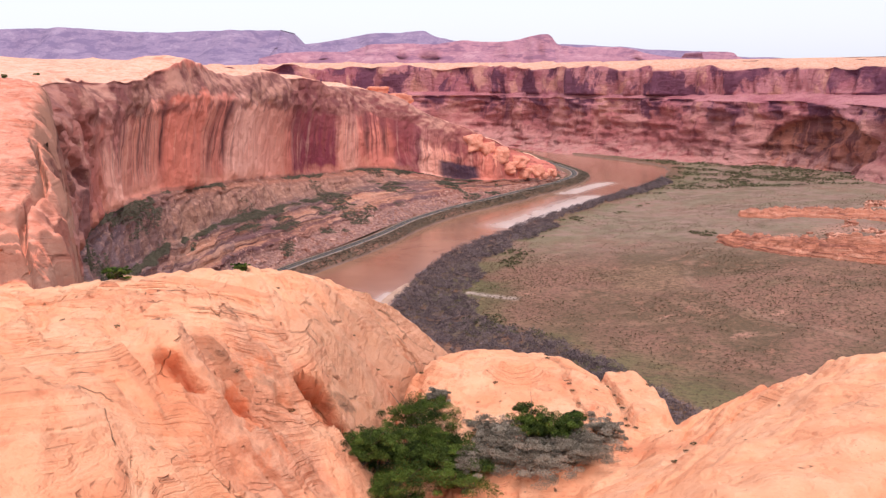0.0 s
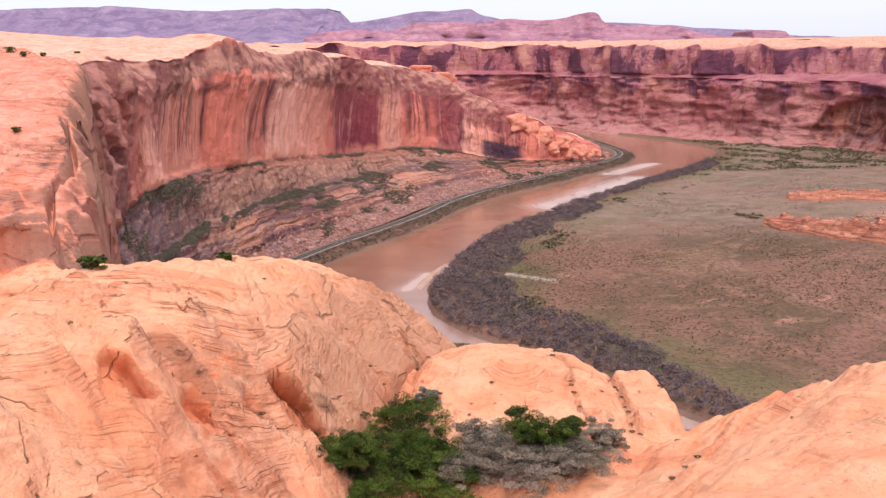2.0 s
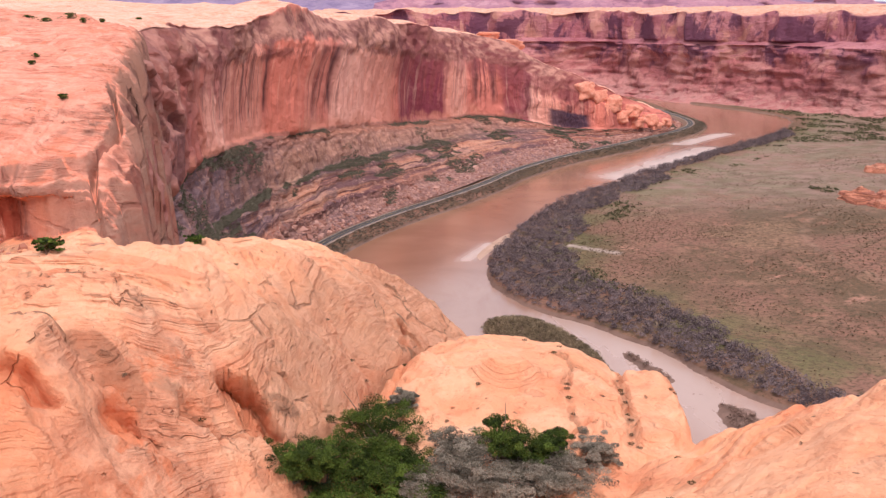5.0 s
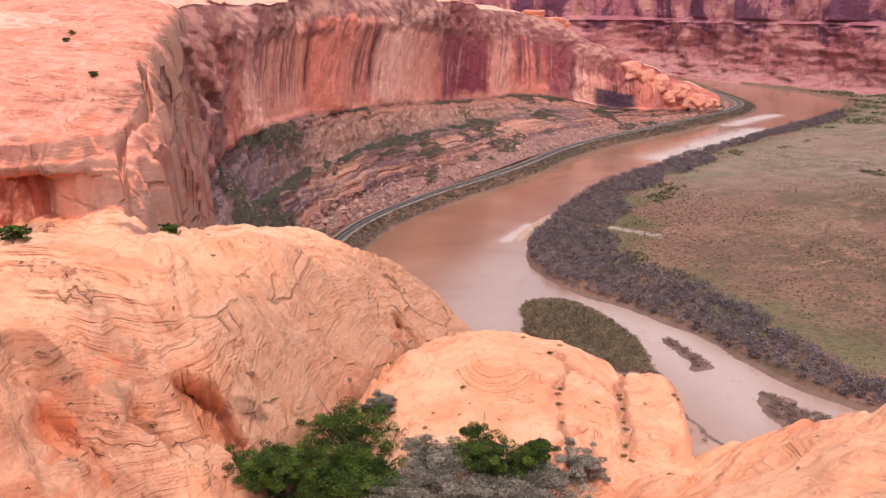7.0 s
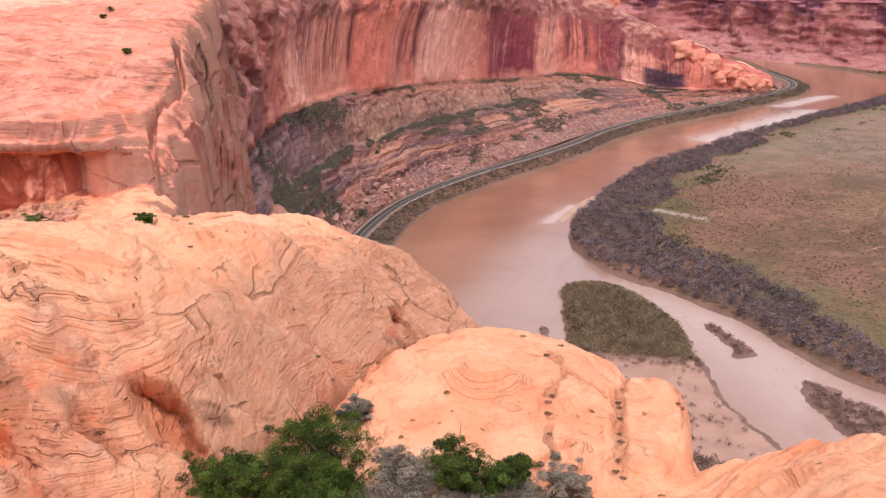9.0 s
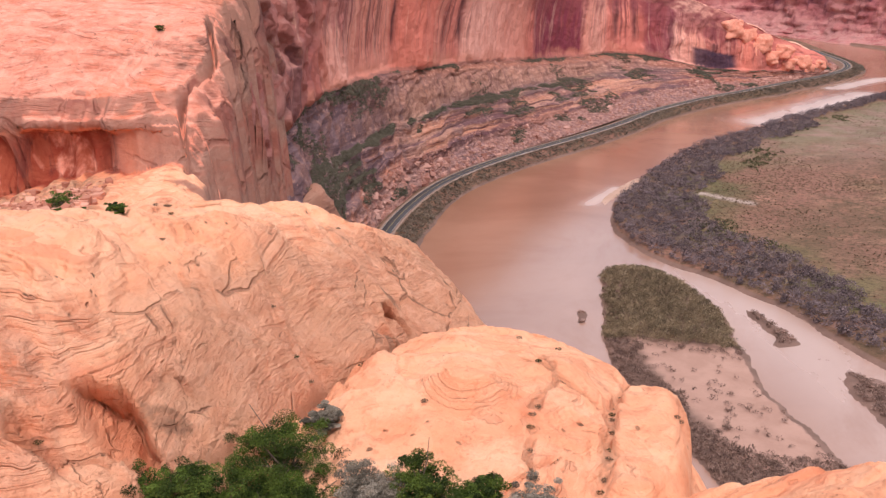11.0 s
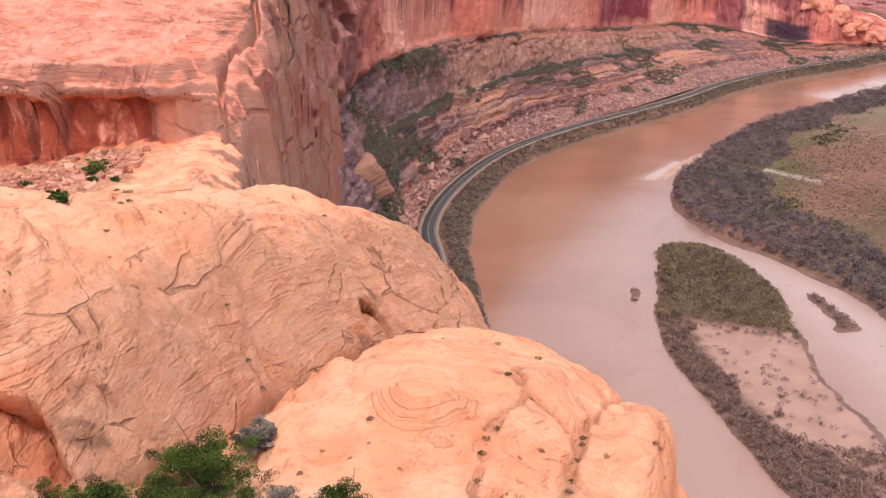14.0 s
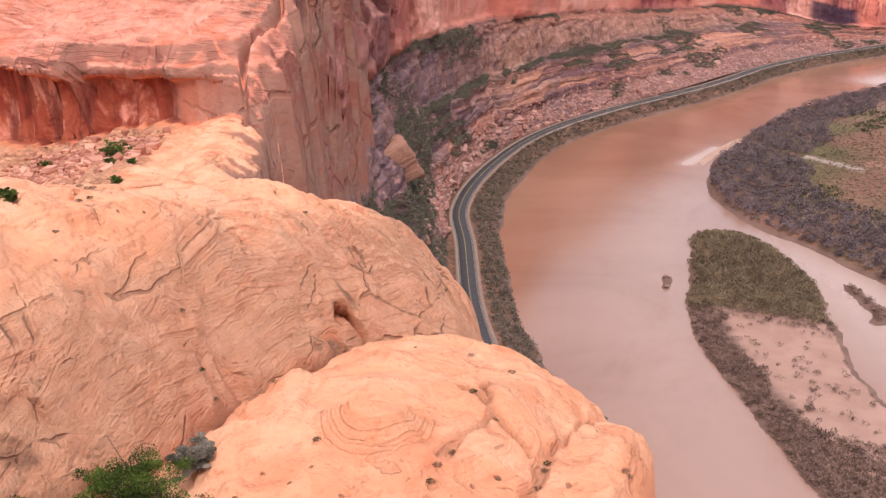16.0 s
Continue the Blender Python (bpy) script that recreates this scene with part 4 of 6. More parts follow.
def ribbon(name, line, offset, width, z, mat, parent, label=""):
    t = np.gradient(line, axis=0)
    t /= np.linalg.norm(t, axis=1)[:, None]
    side = np.stack([t[:, 1], -t[:, 0]], 1)
    offs = np.array([offset - width / 2, offset + width / 2])
    p = line[:, None, :] + side[:, None, :] * offs[None, :, None]
    zz = np.full(p.shape[:2], z)
    top = np.concatenate([p, zz[..., None]], -1)
    low = top.copy()
    low[..., 2] -= 0.6
    ring = np.stack([low[:, 0], top[:, 0], top[:, 1], low[:, 1]], 1)
    return sheet(name, ring, mat, parent, label, flip=True)


road = ribbon("road", road_line, 0.0, 7.4, 8.05, ASPHALT, None)
tagged(road, "two-lane dark asphalt road along the river under the cliff", "road", kind="structure")
ribbon("shoulder", road_line, -4.6, 1.7, 8.0, GRAVEL, road, "pale gravel shoulder")
ribbon("centre_line", road_line, 0.0, 0.22, 8.07, LINE_PAINT, road, "faded yellow centre line")
for side in (-1, 1):
    ribbon("edge_line", road_line, side * 3.45, 0.18, 8.07, EDGE_PAINT, road, "worn white edge line")
ribbon("shoulder", road_line, 4.7, 1.9, 8.0, GRAVEL, road, "pale gravel shoulder")

wall_stretch = road_line[(road_line[:, 1] > 690) & (road_line[:, 1] < 1330)]
kerb = ribbon("retaining_wall", wall_stretch, 6.1, 0.7, 8.7, CONCRETE, None)
tagged(kerb, "low pale concrete retaining wall along the road's river side", "wall", kind="structure")


def patch(name, shape, z, mat, label, category, rise=0.0, seed=0):
    """A low blob lying on the water, its outline given in plan."""
    line = spline(shape + shape[:1], 90)[:-1]
    mid = line.mean(0)
    rows = []
    for k, f in enumerate((1.0, 0.9, 0.75, 0.5, 0.25, 0.02)):
        q = mid + (line - mid) * f
        h = z + rise * ramp(np.full(len(q), 1 - f), 0, 0.6) + rise * 0.5 * fbm(q[:, 0] / 3, q[:, 1] / 3, octaves=3, seed=seed) * (f < 1)
        rows.append(np.column_stack([q, h]))
    p = np.stack(rows, 1)
    p = np.concatenate([p, p[:1]], 0)
    return tagged(sheet(name, p, mat), label, category, kind="structure")


patch("sand_spit", [(-45, 688), (-40, 712), (-27, 752), (-22, 772), (-30, 775), (-40, 745), (-48, 705)], 0.05, SAND, "small pale sand spit at the thicket's edge", "sand", 0.5, 92)

# ---------------------------------------------------------------- the west canyon wall
# foot of the terrace, foot of the sheer face, rim: x y z each
WEST = [(-40, 262, 5, -70, 190, 50, -84, 180, 84), (-62, 300, 6, -88, 238, 58, -106, 236, 96), (-84, 340, 7, -106, 285, 66, -122, 280, 140),
        (-108, 386, 7, -139, 350, 74, -148, 342, 164), (-141, 467, 7, -160, 412, 92, -160, 405, 167),
        (-161, 517, 7, -178, 490, 95, -173, 490, 166), (-172, 585, 7, -189, 555, 92, -180, 560, 164),
        (-173, 640, 7, -194, 622, 89, -183, 630, 163), (-173, 685, 7, -196, 690, 86, -186, 700, 166),
        (-158, 750, 7, -194, 760, 80, -182, 800, 168), (-130, 830, 7, -190, 850, 74, -174, 900, 165),
        (-95, 915, 7, -178, 960, 65, -158, 1000, 163), (-58, 1020, 7, -164, 1080, 54, -138, 1120, 156),
        (-20, 1108, 7, -128, 1165, 49, -126, 1192, 150), (28, 1190, 7, -92, 1225, 47, -100, 1258, 146),
        (64, 1250, 7, -46, 1268, 38, -48, 1292, 134), (90, 1295, 7, 0, 1280, 28, -2, 1303, 104), (112, 1332, 7, 50, 1300, 22, 48, 1325, 83),
        (140, 1378, 7, 100, 1340, 18, 98, 1365, 58), (170, 1432, 7, 150, 1410, 14, 140, 1430, 38), (187, 1500, 7, 168, 1490, 13, 152, 1492, 28),
        (182, 1600, 7, 150, 1590, 13, 120, 1590, 26), (120, 1760, 7, 90, 1740, 13, 60, 1720, 26)]


def west_wall():
    nu = 1100
    s = stations(WEST, nu)
    run = np.linspace(0, len(WEST) - 1, nu)
    foot, base, rim = s[:, 0:3], s[:, 3:6], s[:, 6:9]
    inland = np.stack([-np.ones(nu), np.linspace(-0.1, 0.9, nu), np.zeros(nu)], 1)
    inland /= np.linalg.norm(inland, axis=1)[:, None]
    out = -inland[:, None, :]
    rows = []
    nt, nf, nb = 110, 60, 40
    v = np.linspace(0, 1, nt, endpoint=False)[None, :, None]
    k = np.arange(nu) / nu
    step = v[..., 0] * 1.0
    wob = fbm(k[:, None] * 26 + 0 * step, 0 * step + 3.3, octaves=3, seed=21)
    # rubble, a stair of thin beds, a green bench, the tan slab, and the bench under the wall
    dist, high = (0.0, 0.24, 0.30, 0.37, 0.40, 0.48, 0.50, 0.57, 0.60, 0.78, 0.86, 0.90, 1.0), (0.0, 0.15, 0.25, 0.27, 0.35, 0.37, 0.44, 0.46, 0.53, 0.58, 0.86, 0.93, 1.0)
    zt = np.interp(np.clip(step + 0.035 * wob * np.sin(np.pi * step), 0, 1), dist, high)
    plain = 0.55 * ramp(run[:, None], 6.0, 4.2) + 0.5 * ramp(run[:, None], 12.5, 15.0)
    zt = zt * (1 - plain) + step * plain
    p = foot[:, None, :] + (base - foot)[:, None, :] * v
    p[..., 2] = foot[:, None, 2] + (base - foot)[:, None, 2] * zt
    rows.append(p)
    v = np.linspace(0, 1, nf, endpoint=False)[None, :, None]
    p = base[:, None, :] + (rim - base)[:, None, :] * np.concatenate([v ** 3, v ** 3, v], -1)
    lean = 15 * np.clip((v[..., 0] - 0.70) / 0.30, 0, 1) ** 1.8 * (0.8 + 0.7 * fbm(run[:, None] * 2.0, 0 * run[:, None], octaves=1, seed=46)) * ramp(run[:, None], 17.0, 15.0)
    p = p - out * lean[..., None]
    rows.append(p)
    d = (np.geomspace(1, 900, nb) - 1)[None, :]
    p = rim[:, None, :] - out * (lean[:, -1:, None] + 2.0) - out * d[..., None]
    p[..., 2] += 4.5 * (1 - np.exp(-d / 12)) + 11 * (1 - np.exp(-d / 260))
    rows.append(p)
    p = np.concatenate(rows, 1)
    x, y, z = p[..., 0], p[..., 1], p[..., 2]
    vv = np.arange(p.shape[1])[None, :]
    face = ramp(vv, nt - 4, nt + 4) * (1 - ramp(vv, nt + nf - 8, nt + nf + 6))
    slope = 1 - ramp(vv, nt - 4, nt + 4)
    top = ramp(vv, nt + nf - 4, nt + nf + 6)
    knobby = 0.35 * ramp(y, 600, 440) + 0.5 * ramp(y, 1180, 1300)
    jointed = ramp(y, 640, 480) * (9.0 * (slabs(y + 0.4 * x + 0.12 * z, z + 0.2 * y, 23, 44, 38) - 0.5) + 3.4 * (slabs(y + 0.4 * x - 0.15 * z, z, 8.5, 15, 40) - 0.5))
    bulge = jointed + 6 * fbm(x / 70, y / 70, z / 260, 3, 31) + knobby * 7 * (fbm(x / 24, y / 24, z / 22, 4, 39) + 0.8 * fbm(x / 55, y / 55, z / 40, 2, 30)) + 3.0 * (ridged(x / 26, y / 26, z / 200, 3, 32) - 0.4) + 1.0 * fbm(x / 7, y / 7, z / 12, 3, 33)
    bench = 3.0 * fbm(x / 40, y / 40, z / 30, 3, 34) + 1.3 * fbm(x / 16, y / 16, z / 1.6, 3, 35) + 3.0 * (slabs(y + 0.5 * x, z, 19, 90, 42) - 0.5)
    cap = ramp(vv, nt + 0.60 * nf, nt + 0.76 * nf) * (1 - ramp(vv, nt + nf, nt + nf + 10)) * ramp(run[:, None], 17, 15)
    p = p + out * (cap * (2.0 * fbm(x / 18, y / 18, z / 9, 3, 47) + 1.6 * (ridged(x / 30, y / 30, z / 6, 2, 49) - 0.4)))[..., None]
    p = p + out * (face * bulge + slope * bench * ramp(vv, 1, 6))[..., None]
    p[..., 2] += slope * ramp(vv, 1, 6) * 1.3 * fbm(x / 18, y / 18, octaves=4, seed=36)
    far_in = np.maximum(vv - nt - nf, 0)
    lobes = ridged(x / 60, y / 60, octaves=2, seed=48)
    p[..., 2] += top * (7.0 * (np.sqrt(lobes) - 0.62) * ramp(y, 420, 520) * ramp(far_in, 26, 6) + 2.5 * fbm(x / 80, y / 80, octaves=3, seed=37) + 0.8 * fbm(x / 14, y / 14, octaves=4, seed=47) + ramp(far_in, 12, 30) * 8 * fbm(x / 170, y / 170, octaves=4, seed=38))
    bumps = ((-190, 775, 12, 48), (-180, 840, 4, 30), (-150, 1000, 4, 30))
    for bx, by, hgt, r in bumps:
        p[..., 2] += top * hgt * np.exp(-((x - bx) ** 2 + (y - by) ** 2) / r ** 2)
    p[..., 2] -= 10 * ramp(vv, nt + 0.8 * nf, nt + nf) * ramp(run[:, None], 4.9, 3.9)
    terrace = sheet("ledges_west", p[:, :nt + 1], TERRACE)
    give(terrace, "run", np.repeat(run, nt + 1))
    give(terrace, "rise", np.column_stack([zt, np.ones(nu)]))
    tagged(terrace, "stepped tan and purple-grey ledges and rubble below the wall", "ledges", kind="structure")
    ob = sheet("cliff_west", p[:, nt:], WALL_ROCK)
    give(ob, "run", np.repeat(run, nf + nb))
    give(ob, "rise", np.tile(np.minimum(np.arange(nf + nb) / nf, 1.5), nu))
    tagged(ob, "red sandstone canyon wall streaked with dark desert varnish", "cliff", kind="structure")
    return p, zt


west_places, west_rise = west_wall()

# ---------------------------------------------------------------- the far canyon wall
# foot, lip of the lower tier, back of its bench, rim: x y z each
FAR = [(-700, 2300, -3, -700, 2330, 106, -705, 2336, 112, -710, 2346, 170), (-300, 2250, -3, -300, 2270, 106, -300, 2276, 112, -300, 2286, 170),
       (60, 2200, -3, 60, 2215, 106, 60, 2222, 112, 58, 2232, 168),
       (150, 2140, -3, 152, 2160, 106, 152, 2168, 112, 150, 2178, 167), (246, 1990, -3, 252, 2012, 106, 252, 2020, 112, 252, 2030, 165),
       (338, 1880, -3, 344, 1905, 107, 346, 1915, 113, 350, 1925, 164), (420, 1770, -3, 425, 1805, 108, 430, 1825, 114, 436, 1838, 164),
       (490, 1690, -3, 500, 1700, 109, 508, 1740, 117, 518, 1752, 164), (570, 1600, -3, 580, 1610, 109, 592, 1672, 119, 602, 1684, 164),
       (610, 1450, -3, 622, 1450, 108, 660, 1560, 121, 670, 1570, 164), (620, 1330, -3, 632, 1325, 104, 740, 1470, 122, 750, 1480, 164),
       (700, 1180, -3, 720, 1180, 100, 860, 1370, 122, 870, 1380, 164), (1000, 1000, -3, 1020, 1000, 98, 1150, 1200, 122, 1160, 1200, 164)]


def far_wall():
    nu = 560
    s = stations(FAR, nu)
    a, b, c, d = s[:, 0:3], s[:, 3:6], s[:, 6:9], s[:, 9:12]
    t = np.gradient(a[:, :2], axis=0)
    t /= np.linalg.norm(t, axis=1)[:, None]
    out = np.stack([t[:, 1], -t[:, 0], 0 * t[:, 0]], 1)
    rows, n1, n2, n3, n4 = [], 60, 16, 34, 26
    v = np.linspace(0, 1, n1, endpoint=False)[None, :, None]
    p = a[:, None, :] + (b - a)[:, None, :] * np.concatenate([v, v, 0.35 * v + 0.65 * ramp(v, 0.25, 0.95)], -1)
    p = p + out[:, None, :] * (55 * (1 - v) ** 2.5)
    rows.append(p)
    v = np.linspace(0, 1, n2, endpoint=False)[None, :, None]
    rows.append(b[:, None, :] + (c - b)[:, None, :] * v)
    v = np.linspace(0, 1, n3, endpoint=False)[None, :, None]
    rows.append(c[:, None, :] + (d - c)[:, None, :] * v)
    e = (np.geomspace(1, 1500, n4) - 1)[None, :, None]
    p = d[:, None, :] - out[:, None, :] * e
    p[..., 2] += 6 * (1 - np.exp(-e[..., 0] / 30)) + 8 * ramp(e[..., 0], 100, 1500)
    rows.append(p)
    p = np.concatenate(rows, 1)
    x, y, z = p[..., 0], p[..., 1], p[..., 2]
    vv = np.arange(p.shape[1])[None, :]
    hi = ramp(vv, n1 + n2 - 2, n1 + n2 + 2) * (1 - ramp(vv, n1 + n2 + n3 - 5, n1 + n2 + n3 + 8))
    lo = ramp(vv, 1, 6) * (1 - ramp(vv, n1 - 3, n1 + 2))
    push = hi * (30 * (ridged(x / 110, y / 110, z / 150, 3, 41) - 0.35) + 14 * fbm(x / 40, y / 40, z / 200, 3, 42))
    push = push + lo * (12 * fbm(x / 70, y / 70, z / 60, 4, 43) + 16 * (ridged(x / 60, y / 60, z / 70, 3, 44) - 0.4) + 5 * fbm(x / 40, y / 40, z / 8, 3, 48))
    push = np.where(lo > 0, np.minimum(push, 6 + 24 * ramp(vv, 17, 50)), push)
    p = p + out[:, None, :] * push[..., None]
    # one great arched recess in the lower tier
    span_u = (np.linspace(0, len(FAR) - 1, nu)[:, None] - 8.45) / 0.95
    roof = 22 + 68 * np.sqrt(np.clip(1 - span_u ** 2, 0, 1)) * (np.abs(span_u) < 1)
    arch = ramp(roof - p[..., 2], 0, 7) * ramp(vv, 3, 9) * (vv < n1 - 1) * (np.abs(span_u) < 1)
    p = p - out[:, None, :] * (15 * arch)[..., None]
    p[..., 2] += ramp(vv, n1 + n2 + n3 - 4, n1 + n2 + n3 + 2) * (7 * fbm(x / 50, y / 50, octaves=4, seed=45))
    ob = sheet("cliff_far", p, FAR_ROCK, flip=True)
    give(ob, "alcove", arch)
    return tagged(ob, "distant red canyon wall in two tiers, stained dark", "cliff", kind="structure")


far_wall()

# ---------------------------------------------------------------- mesas on the skyline


def mesa(name, top_line, depth, label, seed, apron=1.0, mat=HAZE_ROCK):
    """A long flat-topped ridge; top_line: x y z of its front edge."""
    n = 160
    s = stations(top_line, n)
    rows = []
    for k, (back, drop) in enumerate(((-900, 230), (-420, 120), (-160, 62), (-120, 54), (-20, 6), (0, 0), (depth, 0), (depth + 300, 200))):
        q = s.copy()
        q[:, 1] += back * (apron if back < 0 else 1)
        q[:, 2] -= drop * np.clip((s[:, 2] - 150) / 130, 0.15, 1.3)
        rough = fbm(q[:, 0] / 120, 0 * q[:, 1] + 0.4 * min(k, 3), octaves=4, seed=seed)
        q[:, 1] += 60 * rough
        q[:, 2] += 10 * fbm(q[:, 0] / 90, q[:, 1] / 90, octaves=3, seed=seed + 1) * (1 if k < 4 else 0.3)
        rows.append(q)
    ob = sheet(name, np.stack(rows, 1), mat, flip=True)
    return tagged(ob, label, "mesa", kind="structure")


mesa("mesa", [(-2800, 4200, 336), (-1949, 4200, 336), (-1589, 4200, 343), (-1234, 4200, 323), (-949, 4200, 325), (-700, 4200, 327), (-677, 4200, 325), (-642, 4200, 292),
              (-615, 4205, 268), (-540, 4215, 240), (-420, 4230, 225)], 400, "long flat-topped mesa, hazy purple, far beyond the canyon", 51)
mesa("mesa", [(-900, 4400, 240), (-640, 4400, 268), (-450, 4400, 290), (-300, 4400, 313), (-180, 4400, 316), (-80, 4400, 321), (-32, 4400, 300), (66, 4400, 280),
              (350, 4400, 262), (700, 4400, 251), (925, 4400, 235), (1120, 4400, 222), (1270, 4400, 203), (1415, 4400, 191), (1800, 4400, 185)], 300, "low hazy purple mesa on the horizon", 55)
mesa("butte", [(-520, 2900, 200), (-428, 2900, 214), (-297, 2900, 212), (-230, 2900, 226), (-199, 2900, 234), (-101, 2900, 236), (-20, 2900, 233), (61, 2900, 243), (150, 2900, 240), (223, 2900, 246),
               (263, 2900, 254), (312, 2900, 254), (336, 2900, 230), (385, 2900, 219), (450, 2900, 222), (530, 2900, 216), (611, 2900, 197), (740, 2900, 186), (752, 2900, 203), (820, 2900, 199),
               (850, 2900, 184), (934, 2900, 175), (1250, 2900, 165)], 200, "hazy reddish butte standing on the far plateau", 58, 0.3, HAZE_BUTTE)

# ---------------------------------------------------------------- the orange ledges on the flat


def outcrop(name, shape, rise, steps, label, seed):
    line = spline(shape + shape[:1], 120)[:-1]
    x0, y0, x1, y1 = line[:, 0].min() - 8, line[:, 1].min() - 8, line[:, 0].max() + 8, line[:, 1].max() + 8
    x, y = np.meshgrid(np.arange(x0, x1, 1.5), np.arange(y0, y1, 1.5), indexing="ij")
    e = -away(x, y, line, True) + 9 * fbm(x / 20, y / 20, octaves=5, seed=seed)
    f = np.clip(e / 45, 0, 1) * steps
    fl = np.floor(f)
    h = (fl + ramp(f - fl, 0.0, 0.12)) / steps * rise
    h = h + (e > 1) * (3.0 * np.maximum(fbm(x / 8, y / 8, octaves=4, seed=seed + 1), -0.3) + 1.2 * np.maximum(fbm(x / 2.5, y / 2.5, octaves=2, seed=seed + 2), 0))
    z = floor_height(x, y) + h - 6 * ramp(-e, 0, 6)
    return tagged(sheet(name, np.stack([x, y, z], -1), LEDGE_ORANGE), label, "rocks", kind="structure")


outcrop("rock_outcrop", [(258, 915), (272, 940), (300, 905), (335, 862), (372, 838), (420, 830), (430, 768), (352, 768), (320, 786), (300, 812), (278, 850)],
        17, 4, "broken orange sandstone ledge on the sage flat", 95)
outcrop("rock_outcrop", [(325, 1070), (345, 1100), (400, 1092), (470, 1056), (530, 1004), (505, 984), (440, 1012), (385, 1042), (345, 1050)], 8, 3, "low orange sandstone ledge on the sage flat", 99)

def blocks(places, size, rng):
    """Angular stones: eight-cornered, each with its own shape and turn."""
    n = len(places)
    unit = np.array([(a, b, c) for a in (-1, 1) for b in (-1, 1) for c in (-1, 1)], float)
    v = unit[None] * (0.5 + 0.5 * rng.random((n, 8, 3))) * (np.asarray(size) * np.ones(n))[:, None, None] * rng.uniform(0.6, 1.3, (n, 1, 3)) * (1, 1, 0.65)
    a = rng.uniform(0, 2 * np.pi, n)
    ca, sa = np.cos(a)[:, None], np.sin(a)[:, None]
    tilt = rng.normal(0, 0.25, (n, 1))
    x, y, z = v[..., 0] * ca - v[..., 1] * sa, v[..., 0] * sa + v[..., 1] * ca, v[..., 2] + v[..., 0] * tilt
    v = np.stack([x, y, z], -1) + np.asarray(places)[:, None, :]
    quad = np.array([(0, 1, 3, 2), (4, 6, 7, 5), (0, 4, 5, 1), (2, 3, 7, 6), (0, 2, 6, 4), (1, 5, 7, 3)])
    f = (np.arange(n)[:, None, None] * 8 + quad[None]).reshape(-1, 4)
    return v.reshape(-1, 3), f


rng = np.random.default_rng(71)
q = np.column_stack([rng.uniform(335, 620, 6000), rng.uniform(800, 1180, 6000)])
q = q[(q[:, 1] < 860 + 1.7 * (q[:, 0] - 330)) & (fbm(q[:, 0] / 40, q[:, 1] / 40, octaves=3, seed=72) > -0.15)]
near_ledge = np.column_stack([rng.normal(350, 45, 900), rng.normal(835, 30, 900)])
near_ledge = near_ledge[near_ledge[:, 1] > 887 - 0.95 * (near_ledge[:, 0] - 260)]
q = np.vstack([q, near_ledge])
v, f = blocks(np.column_stack([q, floor_height(q[:, 0], q[:, 1]) + 0.6]), rng.uniform(0.8, 3.2, len(q)), rng)
tagged(mesh_object("rubble_field", v, f, PILE_ROCK, smooth=False), "field of broken pale orange rock blocks on the flat", "rubble", kind="stuff")

iu, iv = rng.integers(60, west_places.shape[0] - 80, 3600), rng.integers(1, 36, 3600)
q = west_places[iu, iv]
keep = fbm(q[:, 0] / 26, q[:, 1] / 26, q[:, 2] / 20, 3, 73) + 0.4 * ramp(iv, 30, 8) > 0.05
q = q[keep]
v, f = blocks(q + (0, 0, 0.2), rng.uniform(0.4, 1.7, len(q)) * np.where(rng.random(len(q)) < 0.06, 2.0, 1), rng)
tagged(mesh_object("talus_blocks", v, f, BLOCK_ROCK, smooth=False), "pale fallen rock blocks on the slope above the road", "rubble", kind="stuff")


def boulder(name, place, size, turn, label, seed, mat, rough=0.16, square=0.55):
    """One large stone: a rounded block, dented and split along its beds."""
    bm = bmesh.new()
    bmesh.ops.create_icosphere(bm, subdivisions=4, radius=1.0)
    v = np.array([w.co[:] for w in bm.verts])
    box = v / np.maximum(np.abs(v).max(1), 1e-6)[:, None]
    v = (1 - square) * v + square * box * 0.85
    v = v * (1 + rough * fbm(v[:, 0] * 1.3 + seed, v[:, 1] * 1.3, v[:, 2] * 1.3, 4, seed))[:, None]
    v = v * np.array(size)
    v[:, :2] *= (1 + 0.04 * value3(0 * v[:, 2], 0 * v[:, 2] + seed, v[:, 2] * 1.1, seed))[:, None]
    for w, c in zip(bm.verts, v):
        w.co = c
    me = bpy.data.meshes.new(name)
    bm.to_mesh(me)
    bm.free()
    me.polygons.foreach_set("use_smooth", np.ones(len(me.polygons), bool))
    me.materials.append(mat)
    ob = new(name, me)
    ob.matrix_world = pose(*place, *turn)
    return tagged(ob, label, "boulder")


boulder("boulder", (-153, 430, 55), (12, 8, 11), (6, -26, 38), "huge leaning tan sandstone block fallen on the slope", 5, SLAB_ROCK, 0.06, 1.0)
boulder("boulder", (-160, 424, 50), (7, 6, 8), (0, 15, 60), "tall tan sandstone block at the foot of the wall", 8, SLAB_ROCK)
NOSE = [(40, 1318, 70, 16, 13, 11), (56, 1330, 60, 15, 13, 12), (66, 1334, 44, 13, 11, 10), (78, 1342, 52, 15, 12, 11), (88, 1346, 34, 14, 11, 10), (104, 1360, 40, 15, 12, 10),
        (112, 1366, 24, 14, 12, 9), (128, 1388, 26, 14, 11, 9), (136, 1394, 14, 12, 10, 7), (-60, 1330, 128, 30, 16, 8), (-85, 1320, 140, 24, 16, 7), (152, 1426, 18, 13, 10, 8)]
